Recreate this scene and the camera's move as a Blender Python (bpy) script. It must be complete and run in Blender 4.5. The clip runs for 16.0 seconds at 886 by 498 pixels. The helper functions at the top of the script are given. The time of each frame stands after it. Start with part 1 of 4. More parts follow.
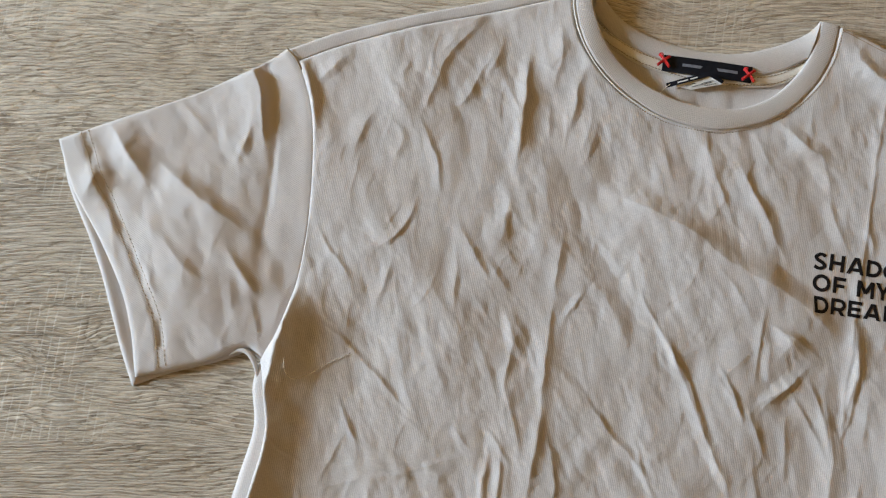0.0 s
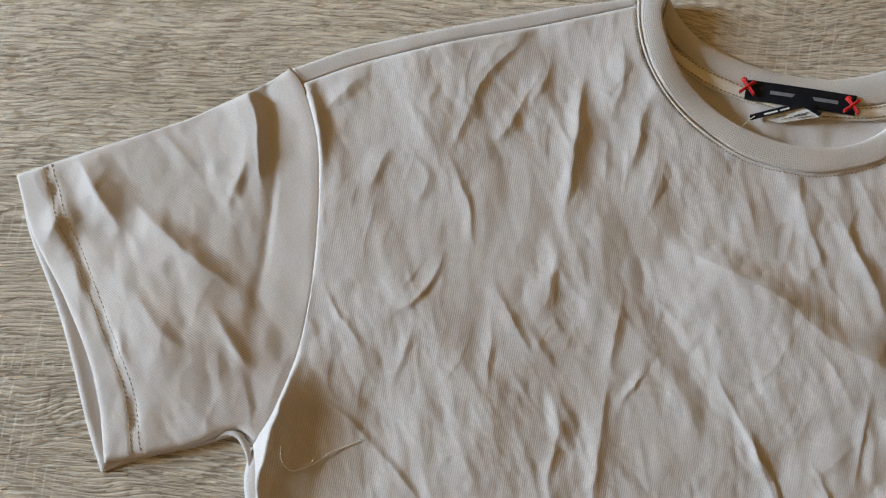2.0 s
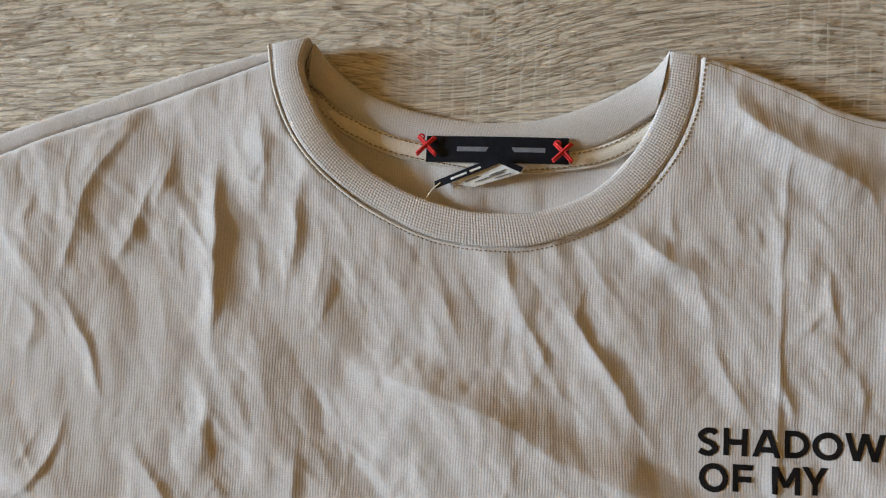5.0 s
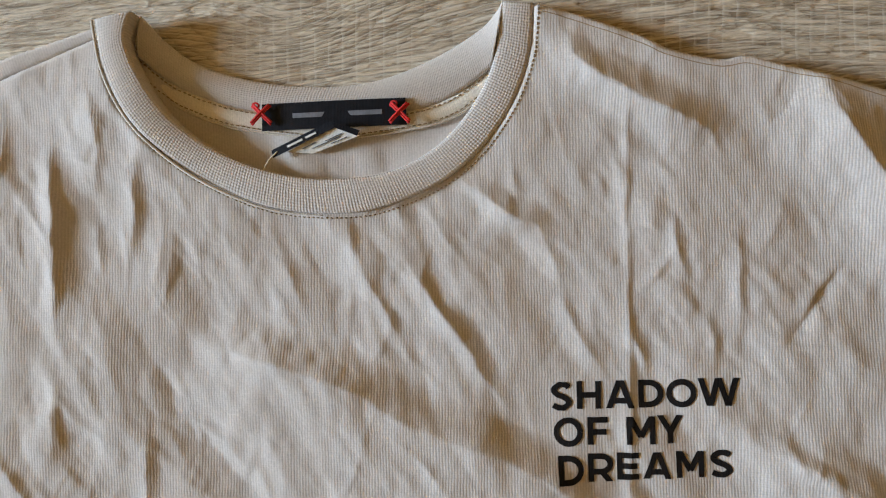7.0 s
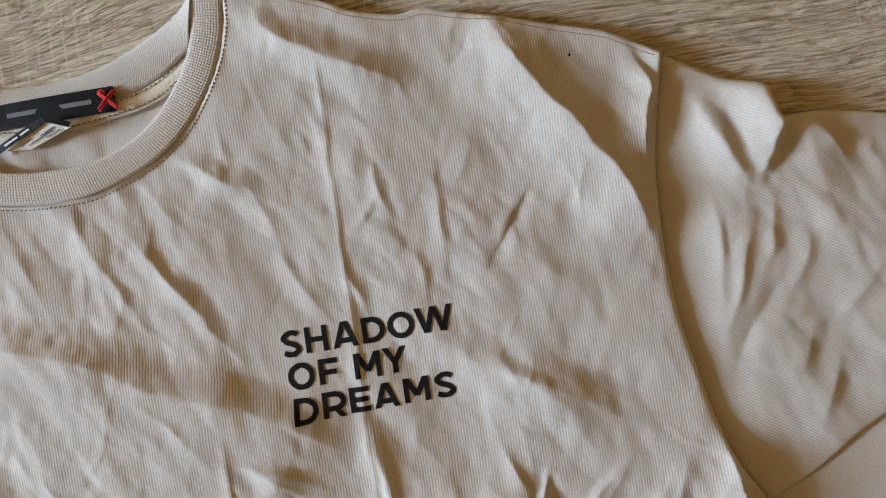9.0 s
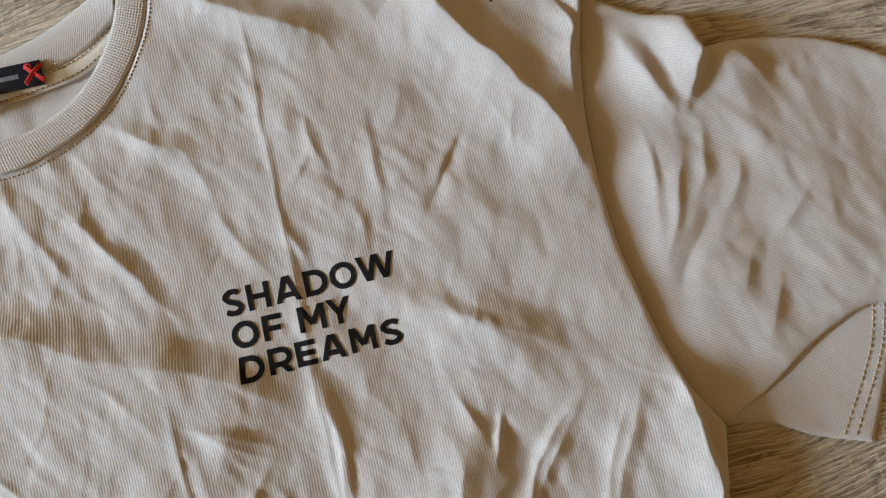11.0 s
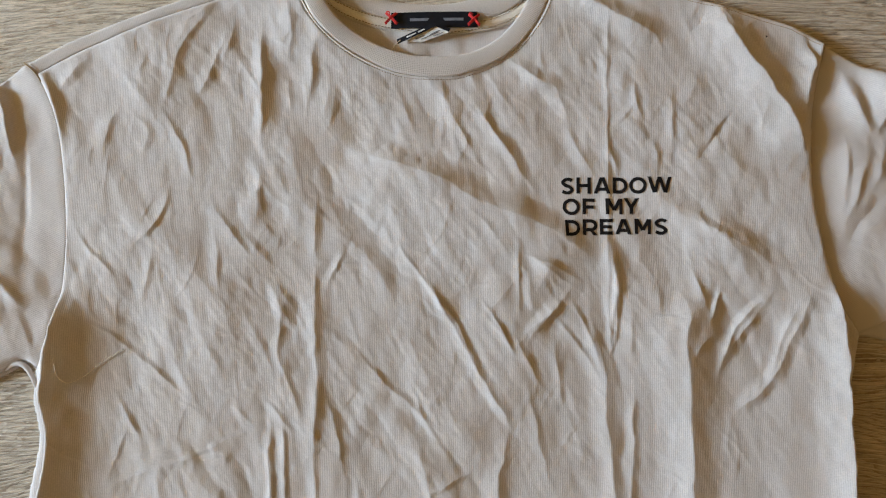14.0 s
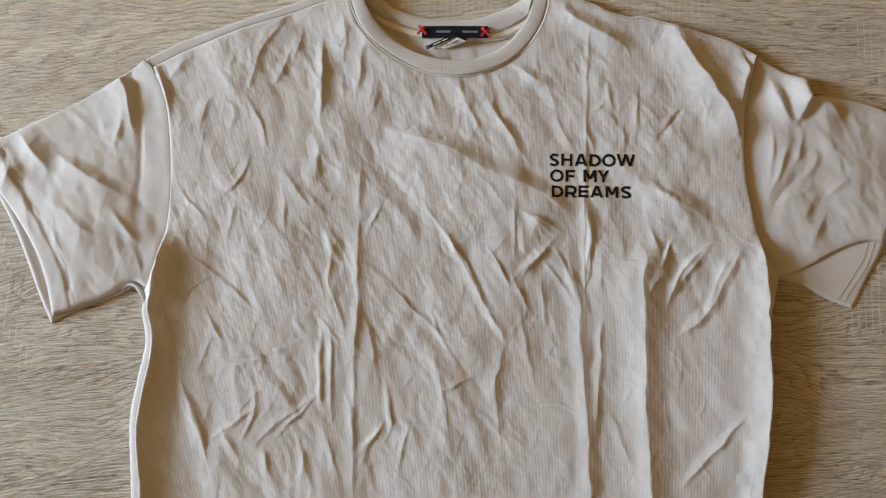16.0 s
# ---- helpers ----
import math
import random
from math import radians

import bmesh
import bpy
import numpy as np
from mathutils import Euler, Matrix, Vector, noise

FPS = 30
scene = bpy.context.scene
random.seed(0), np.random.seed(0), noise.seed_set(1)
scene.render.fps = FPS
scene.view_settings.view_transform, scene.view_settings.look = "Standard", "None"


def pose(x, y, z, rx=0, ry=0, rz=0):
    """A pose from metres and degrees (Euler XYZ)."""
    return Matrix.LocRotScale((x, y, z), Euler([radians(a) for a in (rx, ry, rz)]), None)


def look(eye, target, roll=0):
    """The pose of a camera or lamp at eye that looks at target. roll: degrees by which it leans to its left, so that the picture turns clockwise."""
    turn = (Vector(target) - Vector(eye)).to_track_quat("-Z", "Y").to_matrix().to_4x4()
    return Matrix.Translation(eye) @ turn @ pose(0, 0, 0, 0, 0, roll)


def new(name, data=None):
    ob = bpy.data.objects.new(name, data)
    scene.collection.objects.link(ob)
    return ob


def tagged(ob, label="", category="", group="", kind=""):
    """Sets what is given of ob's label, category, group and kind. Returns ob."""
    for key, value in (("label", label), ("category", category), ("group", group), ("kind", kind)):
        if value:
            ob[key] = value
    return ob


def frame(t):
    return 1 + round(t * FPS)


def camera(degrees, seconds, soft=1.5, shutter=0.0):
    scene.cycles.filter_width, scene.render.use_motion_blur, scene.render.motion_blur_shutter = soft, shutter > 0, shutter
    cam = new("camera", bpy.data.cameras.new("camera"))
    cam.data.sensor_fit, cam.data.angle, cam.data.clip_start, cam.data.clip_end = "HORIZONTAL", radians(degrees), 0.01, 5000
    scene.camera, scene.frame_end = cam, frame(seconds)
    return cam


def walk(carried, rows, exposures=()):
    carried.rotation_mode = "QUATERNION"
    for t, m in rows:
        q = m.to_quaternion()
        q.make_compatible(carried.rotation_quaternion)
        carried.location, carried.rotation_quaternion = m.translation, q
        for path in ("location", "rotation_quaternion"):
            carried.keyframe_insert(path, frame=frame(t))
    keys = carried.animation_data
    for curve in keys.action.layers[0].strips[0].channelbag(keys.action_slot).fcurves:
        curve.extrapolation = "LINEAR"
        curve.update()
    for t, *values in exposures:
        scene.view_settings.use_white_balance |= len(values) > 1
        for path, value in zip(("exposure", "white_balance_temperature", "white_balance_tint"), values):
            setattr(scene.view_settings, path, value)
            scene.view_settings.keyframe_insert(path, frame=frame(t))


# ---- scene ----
# The camera, hand-held above the table: seconds, place in metres, tilt in degrees.
PATH = [
    (0, -0.1504, -0.1503, 0.5121, 4.41, 0.81, 9.93),
    (0.5, -0.1816, -0.1373, 0.4660, 3.97, 1.12, 11.18),
    (1, -0.2002, -0.1263, 0.4302, 3.45, 1.23, 11.74),
    (1.5, -0.1902, -0.1141, 0.4248, 3.66, 1.82, 11.62),
    (2, -0.1711, -0.1025, 0.4271, 3.47, 1.80, 10.70),
    (2.5, -0.1499, -0.0891, 0.4300, 3.57, 1.40, 9.32),
    (3, -0.1194, -0.0794, 0.4291, 3.68, 1.45, 7.61),
    (3.5, -0.0916, -0.0739, 0.4085, 4.44, 1.29, 6.06),
    (4, -0.0657, -0.0519, 0.3768, 4.35, 0.62, 4.75),
    (4.2, -0.0472, -0.0483, 0.3617, 4.82, 1.06, 4.41),
    (4.72, -0.0187, -0.0282, 0.3366, 3.91, 2.26, 3.47),
    (5.25, 0.0016, -0.0080, 0.3171, 1.99, 3.56, 2.52),
    (5.78, 0.0187, 0.0062, 0.3063, -0.09, 4.70, 1.56),
    (6.3, 0.0384, 0.0082, 0.3072, -1.47, 5.46, 0.59),
    (6.5, 0.0406, -0.0000, 0.3118, -0.95, 3.90, 0.29),
    (7, 0.0568, -0.0242, 0.3167, 1.60, 2.70, -0.75),
    (7.5, 0.0737, -0.0361, 0.3195, 1.75, 2.27, -1.91),
    (8, 0.0984, -0.0434, 0.3223, 1.51, 2.14, -3.52),
    (8.5, 0.1320, -0.0502, 0.3297, 1.73, 1.38, -5.93),
    (9, 0.1631, -0.0579, 0.3346, 2.12, 0.24, -8.59),
    (9.2, 0.1729, -0.0621, 0.3354, 2.19, -0.21, -9.60),
    (9.72, 0.1944, -0.0709, 0.3355, 2.53, -0.26, -11.48),
    (10.25, 0.1945, -0.0832, 0.3340, 3.61, -1.04, -12.80),
    (10.78, 0.1798, -0.0970, 0.3325, 4.87, -1.47, -13.12),
    (11.3, 0.1567, -0.1099, 0.3321, 5.74, -0.57, -11.96),
    (11.5, 0.1392, -0.1138, 0.3354, 5.47, -0.27, -11.02),
    (12, 0.1026, -0.1295, 0.3411, 7.31, 0.11, -8.88),
    (12.5, 0.0692, -0.1356, 0.3519, 7.16, 0.75, -6.14),
    (13, 0.0356, -0.1446, 0.3916, 5.42, 0.92, -2.85),
    (13.5, 0.0147, -0.1626, 0.4524, 5.69, 0.31, -0.62),
    (14, 0.0098, -0.1739, 0.5158, 5.78, 0.54, 0.71),
    (14.5, 0.0061, -0.1978, 0.5695, 6.06, 0.99, 1.82),
    (15, 0.0053, -0.2212, 0.6124, 6.66, 1.57, 2.62),
    (15.5, 0.0098, -0.2380, 0.6425, 7.18, 1.91, 2.68),
    (16, 0.0191, -0.2541, 0.6602, 8.06, 1.92, 2.40),
]
cam = camera(62.0, 16.0, soft=1.2)
walk(cam, [(t, pose(*p)) for t, *p in PATH], [(0, -0.36), (1, -0.43), (1.5, -0.5), (2.5, -0.5), (4, -0.44), (6.5, -0.32), (8, -0.31), (9.5, -0.25), (11.5, -0.24), (14, -0.28), (16, -0.26)])

# ---- light ----
# Daylight comes low through one wide window beside the table.
world = bpy.data.worlds.new("sky")
scene.world = world
world.use_nodes = True
wn = world.node_tree.nodes
sky = wn.new("ShaderNodeTexSky")
sky.sky_type, sky.sun_disc = "NISHITA", False
sky.sun_elevation, sky.sun_rotation = radians(38), radians(200)
wn["Background"].inputs["Strength"].default_value = 0.1
world.node_tree.links.new(sky.outputs["Color"], wn["Background"].inputs["Color"])

WIN_X, WIN_Y, WIN_Z, WIN_W, WIN_H = -4.2, 0.0, 1.16, 1.8, 0.9
lamp = bpy.data.lights.new("window_daylight", "AREA")
lamp.shape, lamp.size, lamp.size_y = "RECTANGLE", WIN_H - 0.12, WIN_W - 0.12
lamp.energy, lamp.color = 690.0, (0.652, 0.852, 1.05)
new("window_daylight", lamp).matrix_world = look((WIN_X + 0.02, WIN_Y, WIN_Z), (0.0, 0.0, 0.0))


# ---- materials ----
def material(name, rough=0.8, spec=0.3):
    m = bpy.data.materials.new(name)
    m.use_nodes = True
    b = m.node_tree.nodes["Principled BSDF"]
    b.inputs["Roughness"].default_value = rough
    b.inputs["Specular IOR Level"].default_value = spec
    return m, m.node_tree.nodes, m.node_tree.links, b


def node(nodes, kind, **given):
    n = nodes.new(kind)
    for key, value in given.items():
        n.inputs[key.replace("_", " ")].default_value = value
    return n


def ramp(nodes, links, source, stops):
    r = nodes.new("ShaderNodeValToRGB")
    while len(r.color_ramp.elements) < len(stops):
        r.color_ramp.elements.new(0.5)
    for e, (at, c) in zip(r.color_ramp.elements, stops):
        e.position, e.color = at, (*c, 1) if len(c) == 3 else (c[0], c[0], c[0], 1)
    links.new(source, r.inputs["Fac"])
    return r


def mixed(nodes, links, kind, fac, a, b):
    m = nodes.new("ShaderNodeMix")
    m.data_type, m.blend_type = "RGBA", kind
    for socket, value in ((m.inputs["Factor"], fac), (m.inputs["A"], a), (m.inputs["B"], b)):
        if isinstance(value, (float, int)):
            socket.default_value = value if socket.type == "VALUE" else (value, value, value, 1)
        elif isinstance(value, tuple):
            socket.default_value = (*value, 1)
        else:
            links.new(value, socket)
    return m.outputs["Result"]


def knit(name, colour, wale, course, depth, rough=0.92, relief=0.2, grid=0.15):
    """Knitted cotton: wales along v and courses along u of the panel's own grain, in metres."""
    m, n, l, b = material(name, rough, 0.15)
    b.inputs["Sheen Weight"].default_value = 0.25
    b.inputs["Sheen Roughness"].default_value = 0.6
    uv = n.new("ShaderNodeUVMap")
    uv.uv_map = "grain"
    sep = n.new("ShaderNodeSeparateXYZ")
    l.new(uv.outputs["UV"], sep.inputs["Vector"])
    wob = node(n, "ShaderNodeTexNoise", Scale=90.0, Detail=4.0, Roughness=0.7)
    l.new(uv.outputs["UV"], wob.inputs["Vector"])

    tremble = node(n, "ShaderNodeTexNoise", Scale=520.0, Detail=2.0)
    l.new(uv.outputs["UV"], tremble.inputs["Vector"])

    def ribs(axis, pitch, shake):
        a = n.new("ShaderNodeMath")
        a.operation = "MULTIPLY_ADD"
        l.new(sep.outputs[axis], a.inputs[0])
        a.inputs[1].default_value = 2 * math.pi / pitch
        s = n.new("ShaderNodeMath")
        s.operation = "MULTIPLY"
        l.new(wob.outputs["Fac"], s.inputs[0])
        s.inputs[1].default_value = shake
        e = n.new("ShaderNodeMath")
        e.operation = "MULTIPLY_ADD"
        l.new(tremble.outputs["Fac"], e.inputs[0])
        e.inputs[1].default_value = 2.0
        l.new(s.outputs[0], e.inputs[2])
        l.new(e.outputs[0], a.inputs[2])
        c = n.new("ShaderNodeMath")
        c.operation = "SINE"
        l.new(a.outputs[0], c.inputs[0])
        return c.outputs[0]

    w, c = ribs("X", wale, 7.0), ribs("Y", course, 9.0)
    mul = n.new("ShaderNodeMath")
    mul.operation = "MULTIPLY_ADD"
    l.new(c, mul.inputs[0])
    mul.inputs[1].default_value = grid
    l.new(w, mul.inputs[2])
    fuzz = node(n, "ShaderNodeTexNoise", Scale=1400.0, Detail=3.0)
    l.new(uv.outputs["UV"], fuzz.inputs["Vector"])
    add = n.new("ShaderNodeMath")
    add.operation = "MULTIPLY_ADD"
    l.new(fuzz.outputs["Fac"], add.inputs[0])
    add.inputs[1].default_value = 2.0
    l.new(mul.outputs[0], add.inputs[2])
    bump = node(n, "ShaderNodeBump", Strength=relief, Distance=depth)
    l.new(add.outputs[0], bump.inputs["Height"])
    l.new(bump.outputs["Normal"], b.inputs["Normal"])
    # colour: the shade between the wales painted in, slubs, faint wash marks
    half = n.new("ShaderNodeMath")
    half.operation = "MULTIPLY_ADD"
    l.new(w, half.inputs[0])
    half.inputs[1].default_value, half.inputs[2].default_value = 0.5, 0.5
    gap = ramp(n, l, half.outputs[0], [(0.08, (0.925,)), (0.55, (1.015,))])
    slub = node(n, "ShaderNodeTexNoise", Scale=900.0, Detail=2.0)
    l.new(uv.outputs["UV"], slub.inputs["Vector"])
    slubs = ramp(n, l, slub.outputs["Fac"], [(0.3, (0.90,)), (0.7, (1.07,))])
    wash = node(n, "ShaderNodeTexNoise", Scale=9.0, Detail=5.0, Roughness=0.6)
    l.new(uv.outputs["UV"], wash.inputs["Vector"])
    washed = ramp(n, l, wash.outputs["Fac"], [(0.3, (0.94, 0.93, 0.91)), (0.7, (1.03, 1.03, 1.03))])
    col = mixed(n, l, "MULTIPLY", 1.0, colour, gap.outputs["Color"])
    col = mixed(n, l, "MULTIPLY", 1.0, col, slubs.outputs["Color"])
    col = mixed(n, l, "MULTIPLY", 1.0, col, washed.outputs["Color"])
    l.new(col, b.inputs["Base Color"])
    return m


def thread_material(name, colour):
    m, n, l, b = material(name, 0.75, 0.25)
    co = n.new("ShaderNodeTexCoord")
    t = node(n, "ShaderNodeTexNoise", Scale=1800.0, Detail=2.0)
    l.new(co.outputs["Object"], t.inputs["Vector"])
    r = ramp(n, l, t.outputs["Fac"], [(0.3, (0.75,)), (0.7, (1.1,))])
    l.new(mixed(n, l, "MULTIPLY", 1.0, colour, r.outputs["Color"]), b.inputs["Base Color"])
    bump = node(n, "ShaderNodeBump", Strength=0.5, Distance=0.0002)
    l.new(t.outputs["Fac"], bump.inputs["Height"])
    l.new(bump.outputs["Normal"], b.inputs["Normal"])
    return m


def woven(name, colour, rough=0.6):
    """Fine woven ribbon."""
    m, n, l, b = material(name, rough, 0.12)
    co = n.new("ShaderNodeTexCoord")
    w1 = n.new("ShaderNodeTexWave")
    w1.inputs["Scale"].default_value, w1.bands_direction = 700.0, "Y"
    w2 = n.new("ShaderNodeTexWave")
    w2.inputs["Scale"].default_value, w2.bands_direction = 500.0, "X"
    nz = node(n, "ShaderNodeTexNoise", Scale=300.0, Detail=3.0)
    for t in (w1, w2, nz):
        l.new(co.outputs["Object"], t.inputs["Vector"])
    mix = mixed(n, l, "MIX", 0.5, w1.outputs["Color"], w2.outputs["Color"])
    r = ramp(n, l, nz.outputs["Fac"], [(0.3, (0.8,)), (0.7, (1.15,))])
    l.new(mixed(n, l, "MULTIPLY", 1.0, colour, r.outputs["Color"]), b.inputs["Base Color"])
    bump = node(n, "ShaderNodeBump", Strength=0.4, Distance=0.0002)
    l.new(mix, bump.inputs["Height"])
    l.new(bump.outputs["Normal"], b.inputs["Normal"])
    return m


def oak(name):
    """Limed oak board with brushed grain along x and faint saw marks across it."""
    m, n, l, b = material(name, 0.55, 0.35)
    co = n.new("ShaderNodeTexCoord")
    # the grain runs in a shallow bow: v = y - 0.08 x + 0.082 x^2
    place = n.new("ShaderNodeSeparateXYZ")
    l.new(co.outputs["Object"], place.inputs["Vector"])
    bow = n.new("ShaderNodeMath")
    bow.operation = "MULTIPLY_ADD"
    l.new(place.outputs["X"], bow.inputs[0])
    bow.inputs[1].default_value, bow.inputs[2].default_value = 0.082, -0.08
    slope = n.new("ShaderNodeMath")
    slope.operation = "MULTIPLY_ADD"
    l.new(bow.outputs[0], slope.inputs[0])
    l.new(place.outputs["X"], slope.inputs[1])
    l.new(place.outputs["Y"], slope.inputs[2])
    turn = n.new("ShaderNodeCombineXYZ")
    l.new(place.outputs["X"], turn.inputs["X"])
    l.new(slope.outputs[0], turn.inputs["Y"])
    l.new(place.outputs["Z"], turn.inputs["Z"])
    # slow wander of the grain
    wander = node(n, "ShaderNodeTexNoise", Scale=2.2, Detail=3.0, Roughness=0.5)
    l.new(turn.outputs["Vector"], wander.inputs["Vector"])
    off = n.new("ShaderNodeVectorMath")
    off.operation = "MULTIPLY_ADD"
    l.new(wander.outputs["Color"], off.inputs[0])
    off.inputs[1].default_value = (0.0, 0.04, 0.0)
    l.new(turn.outputs["Vector"], off.inputs[2])

    def stretched(sx, sy, scale, detail, rough=0.6, dist=0.0):
        mp = n.new("ShaderNodeMapping")
        mp.inputs["Scale"].default_value = (sx, sy, 1)
        l.new(off.outputs["Vector"], mp.inputs["Vector"])
        t = node(n, "ShaderNodeTexNoise", Scale=scale, Detail=detail, Roughness=rough, Distortion=dist)
        l.new(mp.outputs["Vector"], t.inputs["Vector"])
        return t.outputs["Fac"]

    # staves of the board, each with its own figure and tone
    row = n.new("ShaderNodeSeparateXYZ")
    l.new(turn.outputs["Vector"], row.inputs["Vector"])
    k = n.new("ShaderNodeMath")
    k.operation = "MULTIPLY_ADD"
    l.new(row.outputs["Y"], k.inputs[0])
    k.inputs[1].default_value, k.inputs[2].default_value = 1 / 0.097, 0.243 / 0.097 + 40
    stave = n.new("ShaderNodeMath")
    stave.operation = "FLOOR"
    l.new(k.outputs[0], stave.inputs[0])
    tone = n.new("ShaderNodeTexWhiteNoise")
    tone.noise_dimensions = "1D"
    l.new(stave.outputs[0], tone.inputs["W"])
    jump = n.new("ShaderNodeVectorMath")
    jump.operation = "MULTIPLY_ADD"
    l.new(tone.outputs["Color"], jump.inputs[0])
    jump.inputs[1].default_value = (9.0, 5.0, 3.0)
    l.new(off.outputs["Vector"], jump.inputs[2])
    off = jump

    def math_node(kind, x, y, z=None):
        m2 = n.new("ShaderNodeMath")
        m2.operation = kind
        for socket, value in zip(m2.inputs, (x, y, z)):
            if isinstance(value, (int, float)):
                socket.default_value = value
            elif value is not None:
                l.new(value, socket)
        return m2.outputs[0]

    spot = n.new("ShaderNodeSeparateXYZ")
    l.new(off.outputs["Vector"], spot.inputs["Vector"])
    broad = stretched(1.0, 7.0, 3.0, 4.0)
    pores = stretched(9.0, 112.0, 7.0, 3.0, 0.55, 0.5)
    fine = stretched(26.0, 300.0, 7.0, 3.0, 0.7)
    arch = stretched(1.6, 4.2, 2.4, 2.0, 0.5, 0.3)
    shake = stretched(22.0, 60.0, 2.0, 3.0, 0.6)
    base = ramp(n, l, broad, [(0.28, (0.45, 0.373, 0.285)), (0.5, (0.54, 0.462, 0.368)), (0.72, (0.61, 0.535, 0.44))])
    pore = ramp(n, l, pores, [(0.37, (0.60, 0.55, 0.50)), (0.44, (0.98, 0.98, 0.98)), (0.55, (1.0, 1.0, 1.0)), (0.62, (1.18, 1.18, 1.18))])
    fin = ramp(n, l, fine, [(0.36, (0.62, 0.59, 0.56)), (0.5, (1.0, 1.0, 1.0)), (0.64, (1.20, 1.20, 1.20))])
    shade = ramp(n, l, tone.outputs["Value"], [(0.0, (0.84, 0.82, 0.79)), (1.0, (1.10, 1.10, 1.10))])
    col = mixed(n, l, "MULTIPLY", 0.75, base.outputs["Color"], pore.outputs["Color"])
    col = mixed(n, l, "MULTIPLY", 0.6, col, fin.outputs["Color"])
    col = mixed(n, l, "MULTIPLY", 1.0, col, shade.outputs["Color"])
    # growth lines: contours that run with the grain, with arches here and there; limed grooves between them
    rise = math_node("MULTIPLY", arch, 27.0)

    def contour(pitch, wander, stops):
        phase = math_node("MULTIPLY_ADD", spot.outputs["Y"], 1 / pitch, rise)
        return ramp(n, l, math_node("FRACT", math_node("MULTIPLY_ADD", shake, wander, phase), 0.0), stops)

    dark = contour(0.0085, 1.2, [(0.0, (0.58, 0.53, 0.48)), (0.2, (0.80, 0.78, 0.75)), (0.42, (1.03, 1.03, 1.03)), (0.8, (1.06, 1.06, 1.06)), (1.0, (0.95, 0.95, 0.95))])
    seen = ramp(n, l, stretched(3.0, 9.0, 3.0, 3.0), [(0.38, (0.25,)), (0.56, (1.0,))])
    col = mixed(n, l, "MULTIPLY", seen.outputs["Color"], col, dark.outputs["Color"])
    groove = contour(0.0025, 1.3, [(0.0, (0.0,)), (0.30, (0.0,)), (0.44, (1.0,)), (0.60, (0.25,)), (0.70, (0.0,))])
    # shade along one side of each limed groove, put into the colour
    groove_shade = contour(0.0025, 1.3, [(0.0, (1.0,)), (0.50, (1.0,)), (0.64, (0.70,)), (0.84, (1.0,))])
    broken = ramp(n, l, stretched(16.0, 60.0, 3.0, 3.0, 0.6), [(0.34, (0.0,)), (0.5, (1.0,))])
    col = mixed(n, l, "MULTIPLY", broken.outputs["Color"], col, groove_shade.outputs["Color"])
    col = mixed(n, l, "MIX", mixed(n, l, "MULTIPLY", 1.0, groove.outputs["Color"], broken.outputs["Color"]), col, (0.66, 0.60, 0.52))
    # pale saw marks across the grain, in patches
    tick = math_node("FRACT", math_node("MULTIPLY_ADD", spot.outputs["X"], 165.0, math_node("MULTIPLY", shake, 0.35)), 0.0)
    mark = ramp(n, l, tick, [(0.0, (1.0,)), (0.24, (0.0,))])
    cut = n.new("ShaderNodeMapping")
    cut.inputs["Scale"].default_value = (70.0, 62.0, 1)
    l.new(off.outputs["Vector"], cut.inputs["Vector"])
    piece = node(n, "ShaderNodeTexNoise", Scale=1.0, Detail=1.0)
    l.new(cut.outputs["Vector"], piece.inputs["Vector"])
    pieces = ramp(n, l, piece.outputs["Fac"], [(0.40, (0.0,)), (0.52, (1.0,))])
    patch = node(n, "ShaderNodeTexNoise", Scale=7.0, Detail=1.0)
    l.new(off.outputs["Vector"], patch.inputs["Vector"])
    patches = ramp(n, l, patch.outputs["Fac"], [(0.54, (0.0,)), (0.64, (0.7,))])
    amount = mixed(n, l, "MULTIPLY", 1.0, mark.outputs["Color"], patches.outputs["Color"])
    amount = mixed(n, l, "MULTIPLY", 1.0, amount, pieces.outputs["Color"])
    col = mixed(n, l, "MIX", amount, col, (0.70, 0.65, 0.57))
    l.new(col, b.inputs["Base Color"])
    gr = ramp(n, l, pores, [(0.36, (0.0,)), (0.48, (1.0,))])
    relief = mixed(n, l, "ADD", 1.0, mixed(n, l, "MULTIPLY", 1.0, gr.outputs["Color"], 0.6), mixed(n, l, "MULTIPLY", 1.0, groove_shade.outputs["Color"], broken.outputs["Color"]))
    bump = node(n, "ShaderNodeBump", Strength=0.8, Distance=0.0009)
    l.new(relief, bump.inputs["Height"])
    l.new(bump.outputs["Normal"], b.inputs["Normal"])
    rr = ramp(n, l, pores, [(0.3, (0.75,)), (0.6, (0.5,))])
    l.new(rr.outputs["Color"], b.inputs["Roughness"])
    return m


